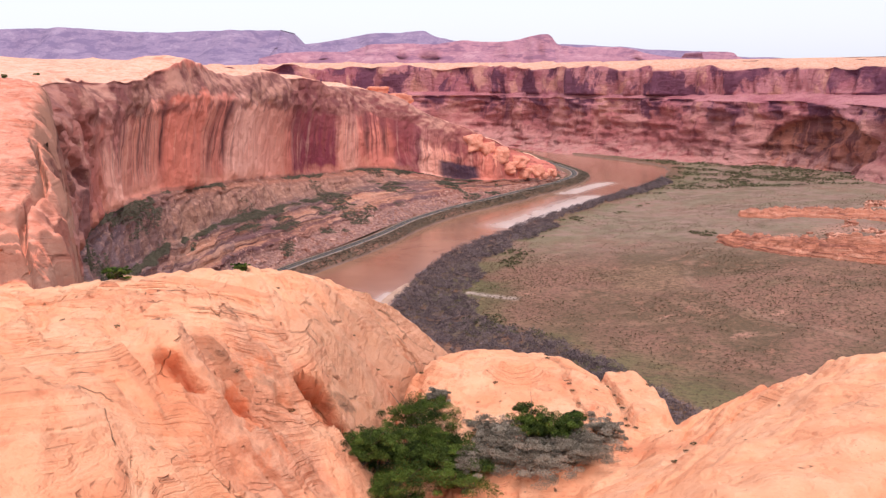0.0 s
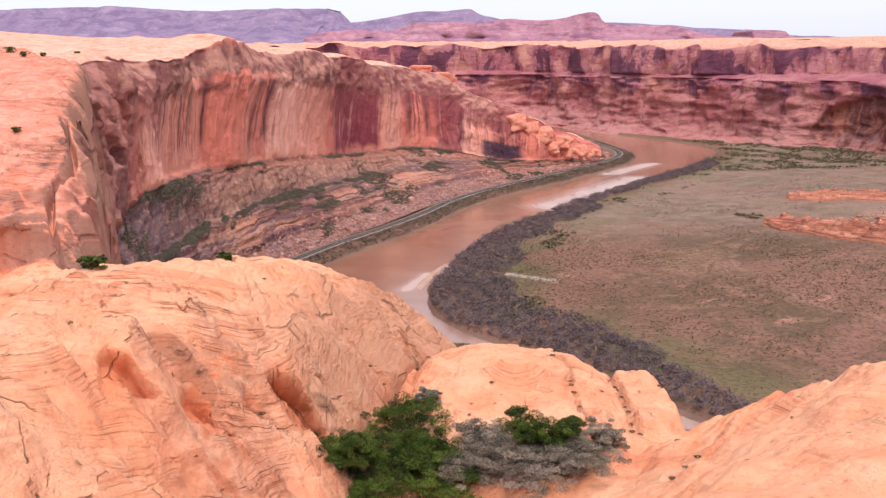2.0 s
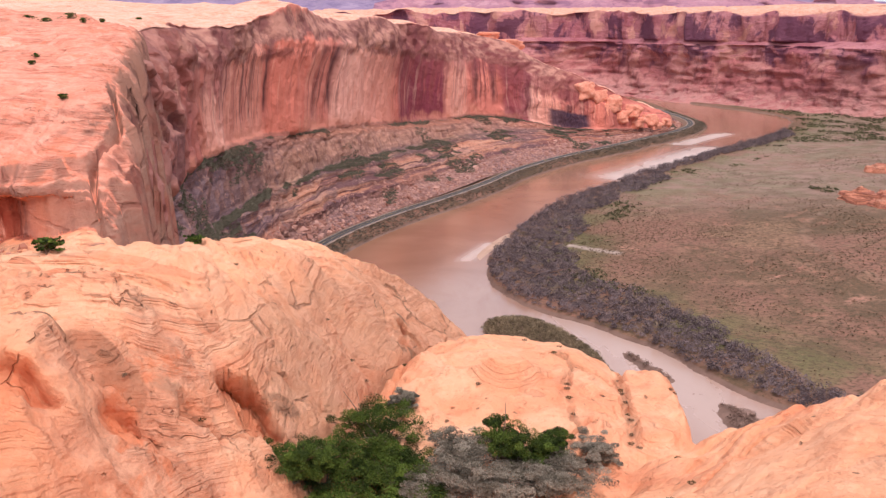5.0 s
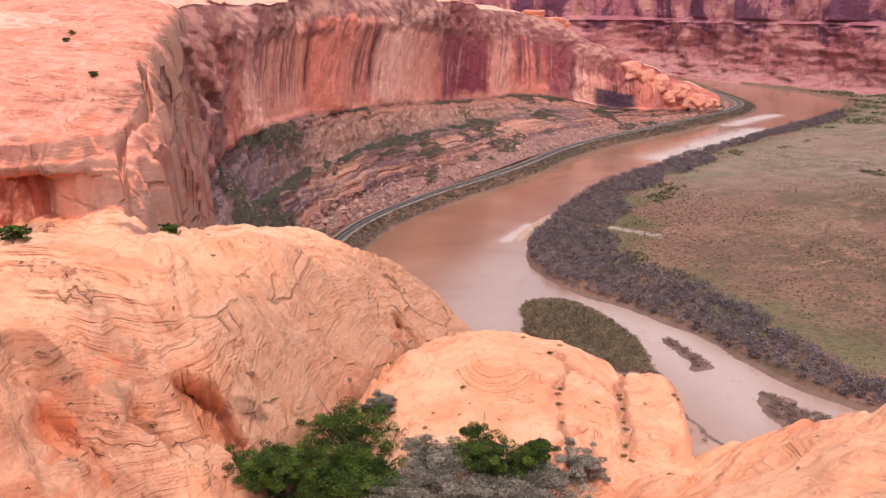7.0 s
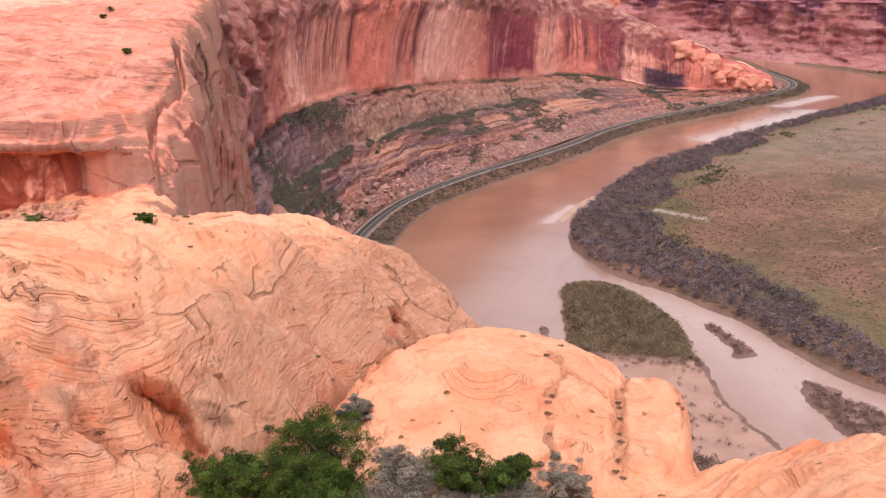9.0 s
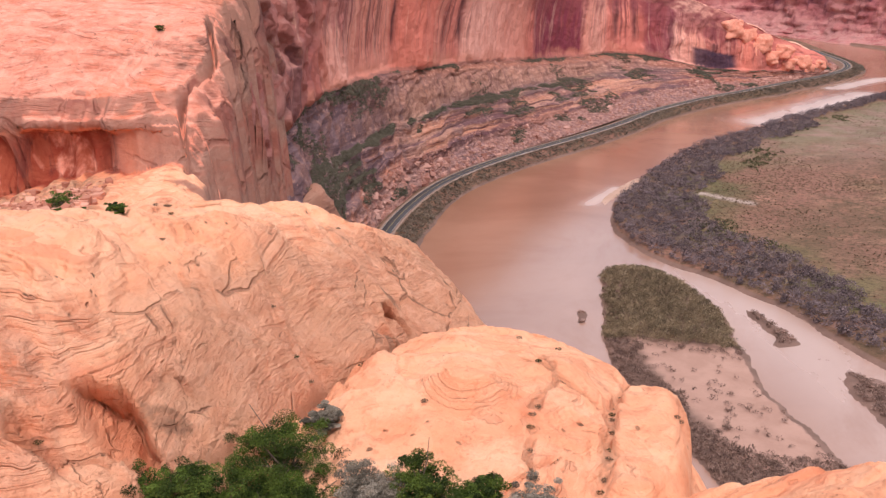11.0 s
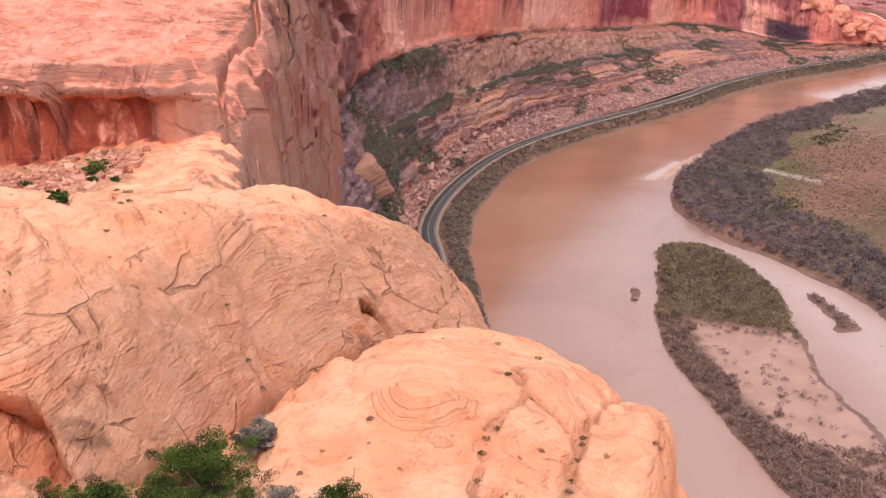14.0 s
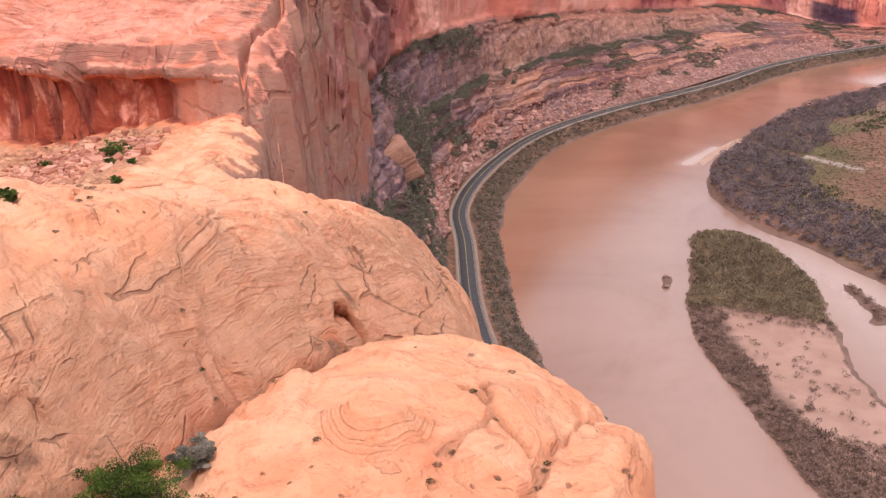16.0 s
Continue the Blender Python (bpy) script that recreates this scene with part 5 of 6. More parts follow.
for k, (x, y, z, a, b, c) in enumerate(NOSE):
    tagged(boulder("sandstone_boulder", (x, y, z), (a, b, c), (0, 6 * (k % 3 - 1), 30 + 25 * k), "rounded pale sandstone knob on the end of the wall", 20 + k, SHELF_ROCK, 0.22),
           group="knobs on the point")


# driftwood and mud stones in the river
for k, (x, y, a, c) in enumerate(((-34, 478, 1.6, 0.7), (-32, 466, 2.0, 0.8), (48, 496, 2.6, 0.9), (58, 476, 3.0, 1.0), (62, 468, 2.2, 0.8), (92, 424, 5.0, 1.4), (101, 410, 5.5, 1.5), (97, 398, 4.5, 1.2))):
    boulder("river_stone", (x, y, 0.5), (a, a * 0.7, c), (0, 0, 40 + 37 * k), "dark wet brown stone in the shallow river", 60 + k, MUD_STONE, 0.3)

# ---------------------------------------------------------------- the near rim


def smin(a, b, k):
    return -smax(-a, -b, k)


RIM_EDGE = [(-70, 114), (-45, 110), (-30, 115), (-18, 119), (-9, 119.5), (-5, 118), (-2.4, 114), (-0.6, 110), (2.2, 106.5), (6, 104.5), (11.5, 99.5), (17, 96), (22, 91),
            (24, 84), (24.5, 77), (27, 75), (34, 74), (45, 72), (90, 68), (90, -300), (-300, -300), (-300, 112)]


def ledges(z, q, spacing, bite):
    """Steps that weather out along the beds q, thick and thin ones mixed."""
    f = q / spacing
    f = f + 1.6 * value3(f * 0.45, 0 * f, 0 * f, 77)
    f = f - np.floor(f)
    return z + bite * (ramp(f, 0.0, 0.75) - ramp(f, 0.85, 1.0) - 0.4)


# hollows under curved brows: brow's place, half width, reach down the slope, depth, how red
BITES = ((-8.9, 65.4, 1.8, 3.2, 2.4, 1.0, -60), (-4.2, 93.8, 1.1, 1.5, 2.2, 0.9, -45), (-4.0, 90.6, 1.3, 1.2, 0.5, 0.8, -40), (-15.0, 52.4, 1.4, 2.0, 1.5, 1.0, -55),
         (-12.2, 56.6, 1.6, 2.2, 1.0, 0.9, -55), (-11.0, 60.4, 1.5, 2.0, 0.9, 0.7, -30), (-8.6, 69.4, 0.9, 1.2, 0.6, 0.3, -35), (-13.0, 63.5, 1.2, 1.4, 0.6, 0.3, -40),
         (-10.4, 52.0, 2.4, 3.0, 1.0, 0.2, -60))
# brown crusted patches: place, half width, half length, turn
LICHEN = ((-13.4, 57.6, 1.1, 2.2, 40), (-10.6, 59.8, 0.8, 1.8, 20), (-16.2, 55.4, 0.7, 1.6, 50), (-7.4, 66.6, 0.5, 1.6, 60), (-4.4, 94.6, 0.6, 1.0, 0), (-2.2, 90.0, 1.2, 1.6, 30))


def broken_front(x, y):
    """Where the whaleback's skin has come away in slabs: one below the brow, from its left end down to the junipers."""
    u, v = (x + 10.9) / 3.6 + 0.02 * (y - 56), (y - 56.5) / 11.5
    return ramp(u * u + v * v + 0.55 * fbm(x / 3.5, y / 3.5, octaves=4, seed=31), 1.15, 0.55)


def bites(x, y):
    """Depth and redness of the hollows, and how far their back walls reach in under the brows."""
    deep, red = np.zeros(x.shape), np.zeros(x.shape)
    in_x, in_y = np.zeros(x.shape), np.zeros(x.shape)
    wob = 0.35 * fbm(x / 1.6, y / 1.6, octaves=3, seed=49)
    for bx, by, wide, reach, depth, stain, turn in BITES:
        ca, sa = math.cos(radians(turn)), math.sin(radians(turn))
        v = (ca * (y - by) - sa * (x - bx)) / wide + 0.2 * wob
        u = ca * (x - bx) + sa * (y - by) + wob - 1.1 * v * v
        side = np.exp(-v ** 4)
        w = side * ramp(u, 0, 0.45)
        deep = deep + depth * w * np.clip(1 - u / reach, 0, 1) ** 0.7
        red = np.maximum(red, stain * w * ramp(u, reach, 0.4 * reach))
        pull = (0.4 + 0.5 * (stain > 0.85)) * depth * side * ramp(u, 0.05, 0.5) * ramp(u, 0.6 * reach, 0.5)
        in_x, in_y = in_x - ca * pull, in_y - sa * pull
    return deep * (1 + 0.3 * fbm(x / 0.9, y / 0.9, octaves=3, seed=53)), red, in_x, in_y


def dome_seams(x, y):
    """Where the dome is split: 1 in a joint, 0 away from it."""
    dx, dy = x - 6, y - 78
    wob = 0.25 * fbm(x / 1.5, y / 1.5, octaves=2, seed=35)
    joint = ramp(np.abs(dx - 8.0 - 0.06 * dy + 0.45 * np.sin(y / 3.1) + wob), 0.55, 0.1) * ramp(y, 70, 73) * ramp(y, 92, 88)
    seam = ramp(np.abs(dx - 4.4 + 0.30 * dy * ramp(dy, 0, 8) + 0.5 * np.sin(y / 2.3) + wob), 0.32, 0.08) * ramp(y, 69, 71)
    cross = ramp(np.abs(dy - 6.0 + 0.5 * dx + 0.6 * np.sin(x / 1.7) + wob), 0.3, 0.08) * ramp(x, 6, 8) * ramp(x, 14, 13)
    far = ramp(np.abs(dy - 11.5 + 0.35 * dx + 0.5 * np.sin(x / 1.3) - wob), 0.3, 0.08) * ramp(x, 3, 5) * ramp(x, 13, 12)
    shown = ramp(fbm(x / 3, y / 3, octaves=2, seed=32), -0.45, 0.0)
    return joint, np.maximum(np.maximum(seam, cross), far) * shown


def near_parts(x, y):
    """The near rim: a flat-backed whaleback with a steep flank, a lower round dome, a third hump, and the hollow between."""
    warp = 0.9 * fbm(x / 18, y / 18, octaves=2, seed=60)
    dx, dy = np.maximum(x, -28) + 14, y - 76
    top = 154.6 - 0.22 * dx - 0.1325 * dy - 0.0192 * dx * dx + 0.0049 * dx * dy - 0.0038 * np.clip(dy, -30, 60) ** 2 - 0.03 * np.maximum(-28 - x, 0)
    top = top + 0.8 * fbm(x / 11, y / 11, octaves=3, seed=61)
    flank = 147.3 - 1.28 * (x + 6) + 0.05 * (y - 78) + 3.6 * ramp(y, 90, 106) + 1.2 * fbm(x / 9, y / 12, octaves=3, seed=62)
    top = top + 0.9 * np.exp(-((x + 15) ** 2 + (y - 95) ** 2) / 16)
    top = top + 1.5 * ramp(y, 98, 104) * ramp(x, -10, -15)
    a = smin(top, flank, 4.0)
    # broken front of the whaleback: scooped alcoves and split slabs
    front = ramp(y, 74, 62) * ramp(x, -30, -15)
    a = a - front * 0.6 * ramp(ridged(x / 6, y / 7, octaves=3, seed=63), 0.28, 0.08)
    # jointed slabs on the flank, each a little proud of the next
    steep = ramp(top - flank, -3.0, 1.0) * ramp(x, 4, 0)
    a = a + (front * 0.5 + 0.7 * steep) * (slabs(0.87 * x + 0.5 * y, y - 0.35 * x, 4.3, 6.1, 57) - 0.5)
    a = a + 0.8 * (ridged(x / 9, y / 11, octaves=3, seed=56) - 0.4) * (0.35 + 0.65 * steep)
    open_rock = broken_front(x, y)
    a = a + open_rock * (0.9 * (slabs(0.8 * x + 0.6 * y, y - 0.7 * x, 2.2, 3.1, 58) - 0.5) - 0.35 * ramp(ridged(x / 3.2, y / 4.5, octaves=3, seed=32), 0.25, 0.05) - 0.5)
    a = a - bites(x, y)[0]
    dx, dy = x - 6, y - 78
    b = 147.4 - 0.033 * dx * dx - 0.0037 * dx * dy - (0.0123 + 0.0022 * (dy > 0)) * dy * dy + 0.35 * fbm(x / 8, y / 8, octaves=3, seed=64)
    # the dome splits off a square-shouldered block along a deep joint
    joint, seam = dome_seams(x, y)
    b = b - 2.2 * ramp(dx, 6.8, 10.5)
    u, v = (x - 15.1) / 3.5, (y - 80.5) / 10.5
    r = (np.abs(u) ** 3.4 + np.abs(v) ** 3.0) ** (1 / 3)
    block = 145.3 - 0.16 * (y - 80) - 3.0 * r ** 4 - 22 * ramp(r, 0.93, 1.4) + 0.3 * fbm(x / 4, y / 5, octaves=3, seed=33)
    block = ledges(block, block + 0.2 * x + 0.1 * fbm(x / 5, y / 5, octaves=2, seed=34), 0.9, 0.18)
    b = smax(b, block, 0.3) - 0.9 * joint - 0.45 * seam
    ring = np.hypot(dx + 0.1, (dy + 0.6) * 0.85) + 0.06 * fbm(x / 0.9, y / 0.9, octaves=2, seed=43)
    arcs = sum(ramp(ring, r + 0.16, r - 0.04) for r in (1.8, 2.05, 2.3, 2.55, 2.85)) * ramp(dy - 0.5 * dx, 1.2, -0.6)
    b = b + 0.3 * ramp(ring, 1.6, 1.4) + 0.14 * arcs
    c = 150.0 + 0.45 * np.minimum(x - 22, 6) - 0.357 * (y - 62) + 0.10 * np.clip(x - 28, 0, 20) + 0.7 * fbm(x / 9, y / 9, octaves=3, seed=65)
    c = smin(c, 153.5 + 0.05 * (x - 28), 2.0) - 7 * ramp(y, 73.5, 83)
    hollow = 141.6 + 0.02 * np.clip(x - 4, -9, 12) ** 2 + 0.02 * (y - 62) - 14 * ramp(y, 67, 82) + 0.5 * fbm(x / 5, y / 5, octaves=3, seed=66)
    z = smax(a, b, 0.15) - 2.4 * np.exp(-((a - b) / 0.5) ** 2) * ramp(y, 70, 76)
    z = z - 1.0 * np.exp(-((x + 6) / 8) ** 2 - ((y - 100) / 6) ** 2) + 1.0 * np.exp(-((x + 9) / 4) ** 2 - ((y - 115) / 4) ** 2)
    z = smax(z, c, 1.2)
    z = smax(z, hollow, 1.5)
    swept = ramp(fbm(x / 14, y / 14, octaves=2, seed=52), -0.1, 0.4)
    z = ledges(z, z + 0.10 * x - 0.13 * y + 1.5 * warp, 1.5, 0.42 * swept * (1 - 0.65 * steep))
    z = ledges(z, z - 0.12 * x + 0.05 * y - 2.5 * warp, 0.9, 0.2 * (1 - swept) * (1 - 0.5 * steep))
    crack = ridged((x + 0.3 * y) / 17, (y - 0.2 * x) / 26, octaves=2, seed=67)
    split = np.abs(value3((x - 0.6 * y) / 13, (y + 0.5 * x) / 30, 0 * x, 55)) + 0.12 * ramp(fbm(x / 10, y / 10, octaves=2, seed=54), -0.1, 0.25)
    z = z - 0.9 * ramp(crack, 0.040, 0.004) * ramp(x, 3, -2) - 0.8 * ramp(split, 0.045, 0.008) + 0.34 * fbm(x / 2.6, y / 2.6, octaves=5, seed=68)
    swirl = (x + 0.55 * y + 4 * warp) / 4.5, (y - 0.6 * x) / 15
    z = z + 0.55 * (np.sqrt(ridged(*swirl, octaves=2, seed=82)) - 0.6) * ramp(fbm(x / 12, y / 12, octaves=2, seed=84), -0.35, 0.2) * ramp(x, 6, 0)
    hard = ramp(x, 5, -1) * (0.35 + 0.65 * ramp(y, 92, 76))
    for size, lift, seed, level in ((6.5, 0.42, 111, 0.05), (6.5, 0.35, 111, -0.35), (3.2, 0.26, 113, 0.0), (3.2, 0.2, 113, 0.4), (1.5, 0.12, 115, 0.1)):
        shell = fbm((x + 0.5 * y) / size, (y - 0.5 * x) / (1.7 * size), octaves=3, seed=seed) - level
        z = z + lift * (0.15 + 0.85 * hard) * ramp(shell, -0.035, 0.035)
    edge = away(x, y, RIM_EDGE, True) + 1.0 * fbm(x / 5, y / 5, octaves=3, seed=69)
    return z - 3.2 * np.clip((edge + 7) / 7, 0, 1) ** 2.2 - 150 * ramp(edge, 0, 16) - 1.5 * np.maximum(edge, 0), a - b


def near_height(x, y):
    return near_parts(x, y)[0]


nx, ny = axis([(-72, -34, 1.0), (-34, 34, 0.16), (34, 92, 1.5)]), axis([(-60, 30, 3.0), (30, 46, 0.6), (46, 121, 0.16), (121, 136, 1.0)])
NX, NY = np.meshgrid(nx, ny, indexing="ij")
_, stained, in_x, in_y = bites(NX, NY)
NZ, apart = near_parts(NX, NY)
rim = np.stack([NX + in_x, NY + in_y, NZ], -1)
near = sheet("slickrock_rim", rim, SLICKROCK)
give(near, "calm", 0.5 * np.maximum(ramp(NX - 0.045 * (NY - 78), 0, 3), ramp(NY + 0.4 * NX, 82, 98)))
ring = np.hypot(NX - 5.9, (NY - 77.4) * 0.85)
for bx, by, wide in ((-11.5, 58.0, 3.2), (-8.0, 56.0, 3.0), (-13.5, 49.0, 3.0), (-20.0, 84.0, 3.0), (-12.0, 86.0, 3.0), (3.0, 72.0, 2.0)):
    stained = np.maximum(stained, 0.5 * ramp(np.hypot(NX - bx, NY - by) / wide + 0.6 * fbm(NX / 2.5, NY / 2.5, octaves=3, seed=39), 1.1, 0.3))
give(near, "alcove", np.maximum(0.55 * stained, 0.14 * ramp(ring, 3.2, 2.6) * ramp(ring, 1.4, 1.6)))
give(near, "ring", ring)
give(near, "ringed", ramp(ring, 3.1, 2.7) * ramp(ring, 1.4, 1.55) * ramp(NY - 77.4 - 0.5 * (NX - 5.9), 1.8, 0.2))
give(near, "crust", broken_front(NX, NY))
give(near, "bed", -1.28 * (NX + 6) + 0.05 * (NY - 78) + 0.033 * (NX - 6) ** 2 + 0.0037 * (NX - 6) * (NY - 78) + 0.0123 * (NY - 78) ** 2 + 0.5 * fbm(NX / 8, NY / 8, octaves=2, seed=35))
give(near, "flank", ramp(NX + 0.05 * (NY - 78) + 2.5 * fbm(NX / 9, NY / 9, octaves=3, seed=37), -12, -6) * ramp(apart, -0.1, 0.3) * ramp(NX, 5, 3) * ramp(NY, 56, 66))
lichen = np.zeros(NX.shape)
for bx, by, wide, long, turn in LICHEN:
    ca, sa = math.cos(radians(turn)), math.sin(radians(turn))
    u, v = ca * (NX - bx) + sa * (NY - by), ca * (NY - by) - sa * (NX - bx)
    lichen = np.maximum(lichen, ramp((u / long) ** 2 + (v / wide) ** 2 + 0.45 * fbm(NX / 1.5, NY / 1.5, octaves=3, seed=36), 1.0, 0.6))
joint, seam = dome_seams(NX, NY)
# shade in the crease between whaleback and dome, painted brown
crease_shade = np.exp(-((apart + 0.1) / 0.45) ** 2) * ramp(NY, 68, 72) * ramp(NX, 6, 4) * ramp(fbm(NX / 3, NY / 3, octaves=3, seed=58), -0.6, -0.1)
# one attribute for crusted patches, dome joints and the crease's painted shade
give(near, "lichen", np.maximum(lichen, np.maximum(np.where(apart < 0, np.maximum(joint, 0.9 * seam), 0), crease_shade)))
tagged(near, "pale orange slickrock domes of the near canyon rim", "rock", kind="structure")

SHELF_EDGE = [(-20, 96), (-52, 150), (-74, 190), (-87, 212), (-98, 246), (-112, 280), (-146, 360), (-170, 425), (-215, 470), (-700, 480), (-700, 40), (-20, 40)]


def shelf_height(x, y):
    """The bench behind the near rim and the overhung slab above it."""
    low = 122.5 + 0.19 * np.clip(x + 100, -60, 40) + 0.08 * (y - 215) + 1.3 * fbm(x / 26, y / 26, octaves=3, seed=71) + 0.25 * fbm(x / 4, y / 9, octaves=3, seed=42)
    front = 221 + 0.16 * np.maximum(x + 100, -60) + 5 * fbm(x / 18, 0 * y, octaves=3, seed=73) + 2.2 * fbm(x / 5, 0 * y, octaves=2, seed=78)
    d = y - front
    lip = 129.6 + 0.9 * fbm(x / 9, 0 * y, octaves=3, seed=94)
    z = low + (lip - low) * ramp(d, 0, 2.0) + (138 - lip) * ramp(d, 1.0, 11) + 12.5 * ramp(d, 8, 44) + 0.095 * np.maximum(y - 255, 0) - 0.02 * (x + 110) * ramp(d, 8, 44)
    z = z + ramp(d, 2, 12) * (2.2 * fbm(x / 40, y / 40, octaves=3, seed=72) + 0.9 * fbm(x / 9, y / 9, octaves=3, seed=75))
    z = ledges(z, z + 0.05 * y + 2.0 * fbm(x / 25, y / 25, octaves=3, seed=76), 2.6, 0.9)
    z = ledges(z, z + 0.12 * x + 0.02 * y + 2.5 * fbm(x / 18, y / 18, octaves=3, seed=50), 1.1, 0.3)
    rubble = ramp(d, -26, -14) * ramp(d, 1, -1) * ramp(x, -104, -116)
    z = z + rubble * (0.6 * ramp(d, -20, 0) + 1.2 * np.maximum(fbm(x / 3, y / 3, octaves=3, seed=79), 0))
    gap = np.abs(x + 101 + 0.30 * (y - 240) + 2.0 * np.sin(y / 6.0))
    z = z - 6.0 * ramp(gap, 1.2, 0.2) * ramp(y, 218, 236) * ramp(y, 320, 270)
    edge = away(x, y, SHELF_EDGE, True) + 1.2 * fbm(x / 10, y / 10, octaves=3, seed=74) + 2.5 * fbm(x / 16, y / 16, octaves=2, seed=48)
    along = 0.9 * y - 0.42 * x
    edge = edge + 5.5 * (slabs(along, 0 * x, 10.5, 50, 91) - 0.5) + 2.2 * (slabs(along + 3, 0 * x, 4.2, 50, 92) - 0.5)
    z = z - 6 * np.clip((edge + 8) / 8, 0, 1) ** 2.0 - 130 * ramp(edge, 0, 16) - 1.5 * np.maximum(edge, 0)
    return ledges(z, z + 5 * fbm(x / 14, y / 14, octaves=2, seed=44), 8.0, 3.0 * ramp(edge, -1, 3))


sx, sy = axis([(-700, -190, 6), (-190, -125, 0.9), (-125, -78, 0.5), (-78, -60, 0.9), (-60, -20, 3)]), axis([(60, 150, 3), (150, 196, 0.9), (196, 232, 0.4), (232, 300, 0.6), (300, 480, 2.0)])
SX, SY = np.meshgrid(sx, sy, indexing="ij")
SZ = shelf_height(SX, SY)
back = SY - (221 + 0.16 * np.maximum(SX + 100, -60) + 5 * fbm(SX / 18, 0 * SY, octaves=3, seed=73) + 2.2 * fbm(SX / 5, 0 * SY, octaves=2, seed=78))
undercut = 8.0 * ramp(SX, -90, -126) * ramp(back, -4, 0.2) * (1 - ramp(back, 0.6, 4.5))
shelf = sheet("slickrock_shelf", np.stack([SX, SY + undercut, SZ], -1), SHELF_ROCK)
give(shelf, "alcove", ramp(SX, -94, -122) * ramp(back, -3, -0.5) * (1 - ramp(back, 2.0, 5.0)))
give(shelf, "cliff", np.ones(SX.size))
give(shelf, "lichen", ramp(SX + 0.45 * (SY - 205) + 5 * fbm(SX / 9, SY / 9, octaves=3, seed=77), -102, -110) * ramp(back, -0.5, -3))
shelf.data.materials.append(SLICKROCK)
shelf.data.polygons.foreach_set("material_index", (back < -1.5 + fbm(SX / 8, SY / 8, octaves=2, seed=40))[:-1, :-1].astype(np.int32).ravel())
tagged(shelf, "pale slickrock slab over a dark red alcove", "rock", kind="structure")

# ---------------------------------------------------------------- plants


def clumps(centres, radius, height, per, size, rng, tall=1.0, squash=1.0):
    """Small four-cornered leaf sprays gathered round each centre: corners and faces."""
    n = len(centres)
    c = np.repeat(np.asarray(centres, float), per, 0)
    r, h = np.repeat(np.broadcast_to(radius, n), per), np.repeat(np.broadcast_to(height, n), per)
    d = rng.normal(size=(n * per, 3))
    d /= np.linalg.norm(d, axis=1)[:, None]
    d *= (rng.random(n * per) ** 0.28)[:, None]
    d[:, 2] = np.where(d[:, 2] < -0.2, d[:, 2] + 0.6, d[:, 2])
    pos = c + np.stack([d[:, 0] * r, d[:, 1] * r * squash, (0.5 + 0.5 * d[:, 2]) * h], 1)
    u = rng.normal(size=(n * per, 3))
    u[:, 2] *= tall
    u /= np.linalg.norm(u, axis=1)[:, None]
    w = np.cross(u, rng.normal(size=(n * per, 3)))
    w /= np.linalg.norm(w, axis=1)[:, None]
    s = (np.repeat(np.broadcast_to(size, n), per) * (0.6 + 0.8 * rng.random(n * per)))[:, None]
    a, b = u * s * (1.0 + 0.5 * (tall > 1)), w * s * (0.55 if tall <= 1 else 0.35)
    corners = np.stack([pos - a, pos + b * 0.9, pos + a, pos - b], 1).reshape(-1, 3)
    return corners, np.arange(len(corners)).reshape(-1, 4)


def thicket(name, centres, radius, height, per, size, mat, label, category, seed, tall=1.0):
    v, f = clumps(centres, radius, height, per, size, np.random.default_rng(seed), tall)
    ob = mesh_object(name, v, f, mat, smooth=False)
    give(ob, "tone", np.repeat(np.random.default_rng(seed + 50).random(len(centres)), 4 * per))
    return tagged(ob, label, category, kind="stuff")


def scatter(n, box, keep, seed):
    rng = np.random.default_rng(seed)
    x, y = rng.uniform(box[0], box[1], n), rng.uniform(box[2], box[3], n)
    k = keep(x, y, rng)
    x, y = x[k], y[k]
    return np.stack([x, y, floor_height(x, y)], 1)


def east_bank(x, y, rng):
    d = away(x, y, river, True)
    wide = 31 + 28 * ramp(y, 1100, 620) * ramp(y, 430, 620) + 10 * fbm(x / 60, y / 60, octaves=2, seed=81)
    west = away(x, y, road_line) < 45
    return (d > 2) & (d < wide) & ~west & (away(x, y, TRACK[:2]) > 7.5) & (rng.random(len(x)) < 0.95)


def on_isle(x, y, rng):
    e = away(x, y, spline(ISLE + ISLE[:1], 60)[:-1], True)
    side = away(x, y, [(-19, 441), (-11, 413), (7, 375), (23, 345), (40, 318)])
    grove = (y > 447 + 4 * fbm(x / 6, y / 6, octaves=2, seed=88)) & (e < -1.5 + 2 * fbm(x / 7, y / 7, octaves=2, seed=87))
    return grove | ((e < -1) & (side < 15 + 10 * ramp(y, 380, 320) + 5 * fbm(x / 9, y / 9, octaves=3, seed=89))) | ((e < -1) & (y < 352) & (rng.random(len(x)) < 0.6)) | ((e < -2) & (rng.random(len(x)) < 0.035 + 0.4 * ramp(y, 436, 448)))


p = scatter(60000, (-60, 330, 330, 1500), east_bank, 1)
rng = np.random.default_rng(2)
p = p[rng.permutation(len(p))[:9500]]
big = rng.random(len(p)) ** 1.5
thicket("tamarisk_thicket", p, 1.5 + 2.1 * big, 1.8 + 4.6 * big, 46, rng.uniform(0.28, 0.52, len(p)), TAMARISK,
        "dense purple-brown bare tamarisk scrub along the river bank", "scrub", 3)
rng = np.random.default_rng(5)
k = rng.integers(20, len(road_line) - 10, 9000)
side = np.gradient(road_line, axis=0)[k]
side /= np.linalg.norm(side, axis=1)[:, None]
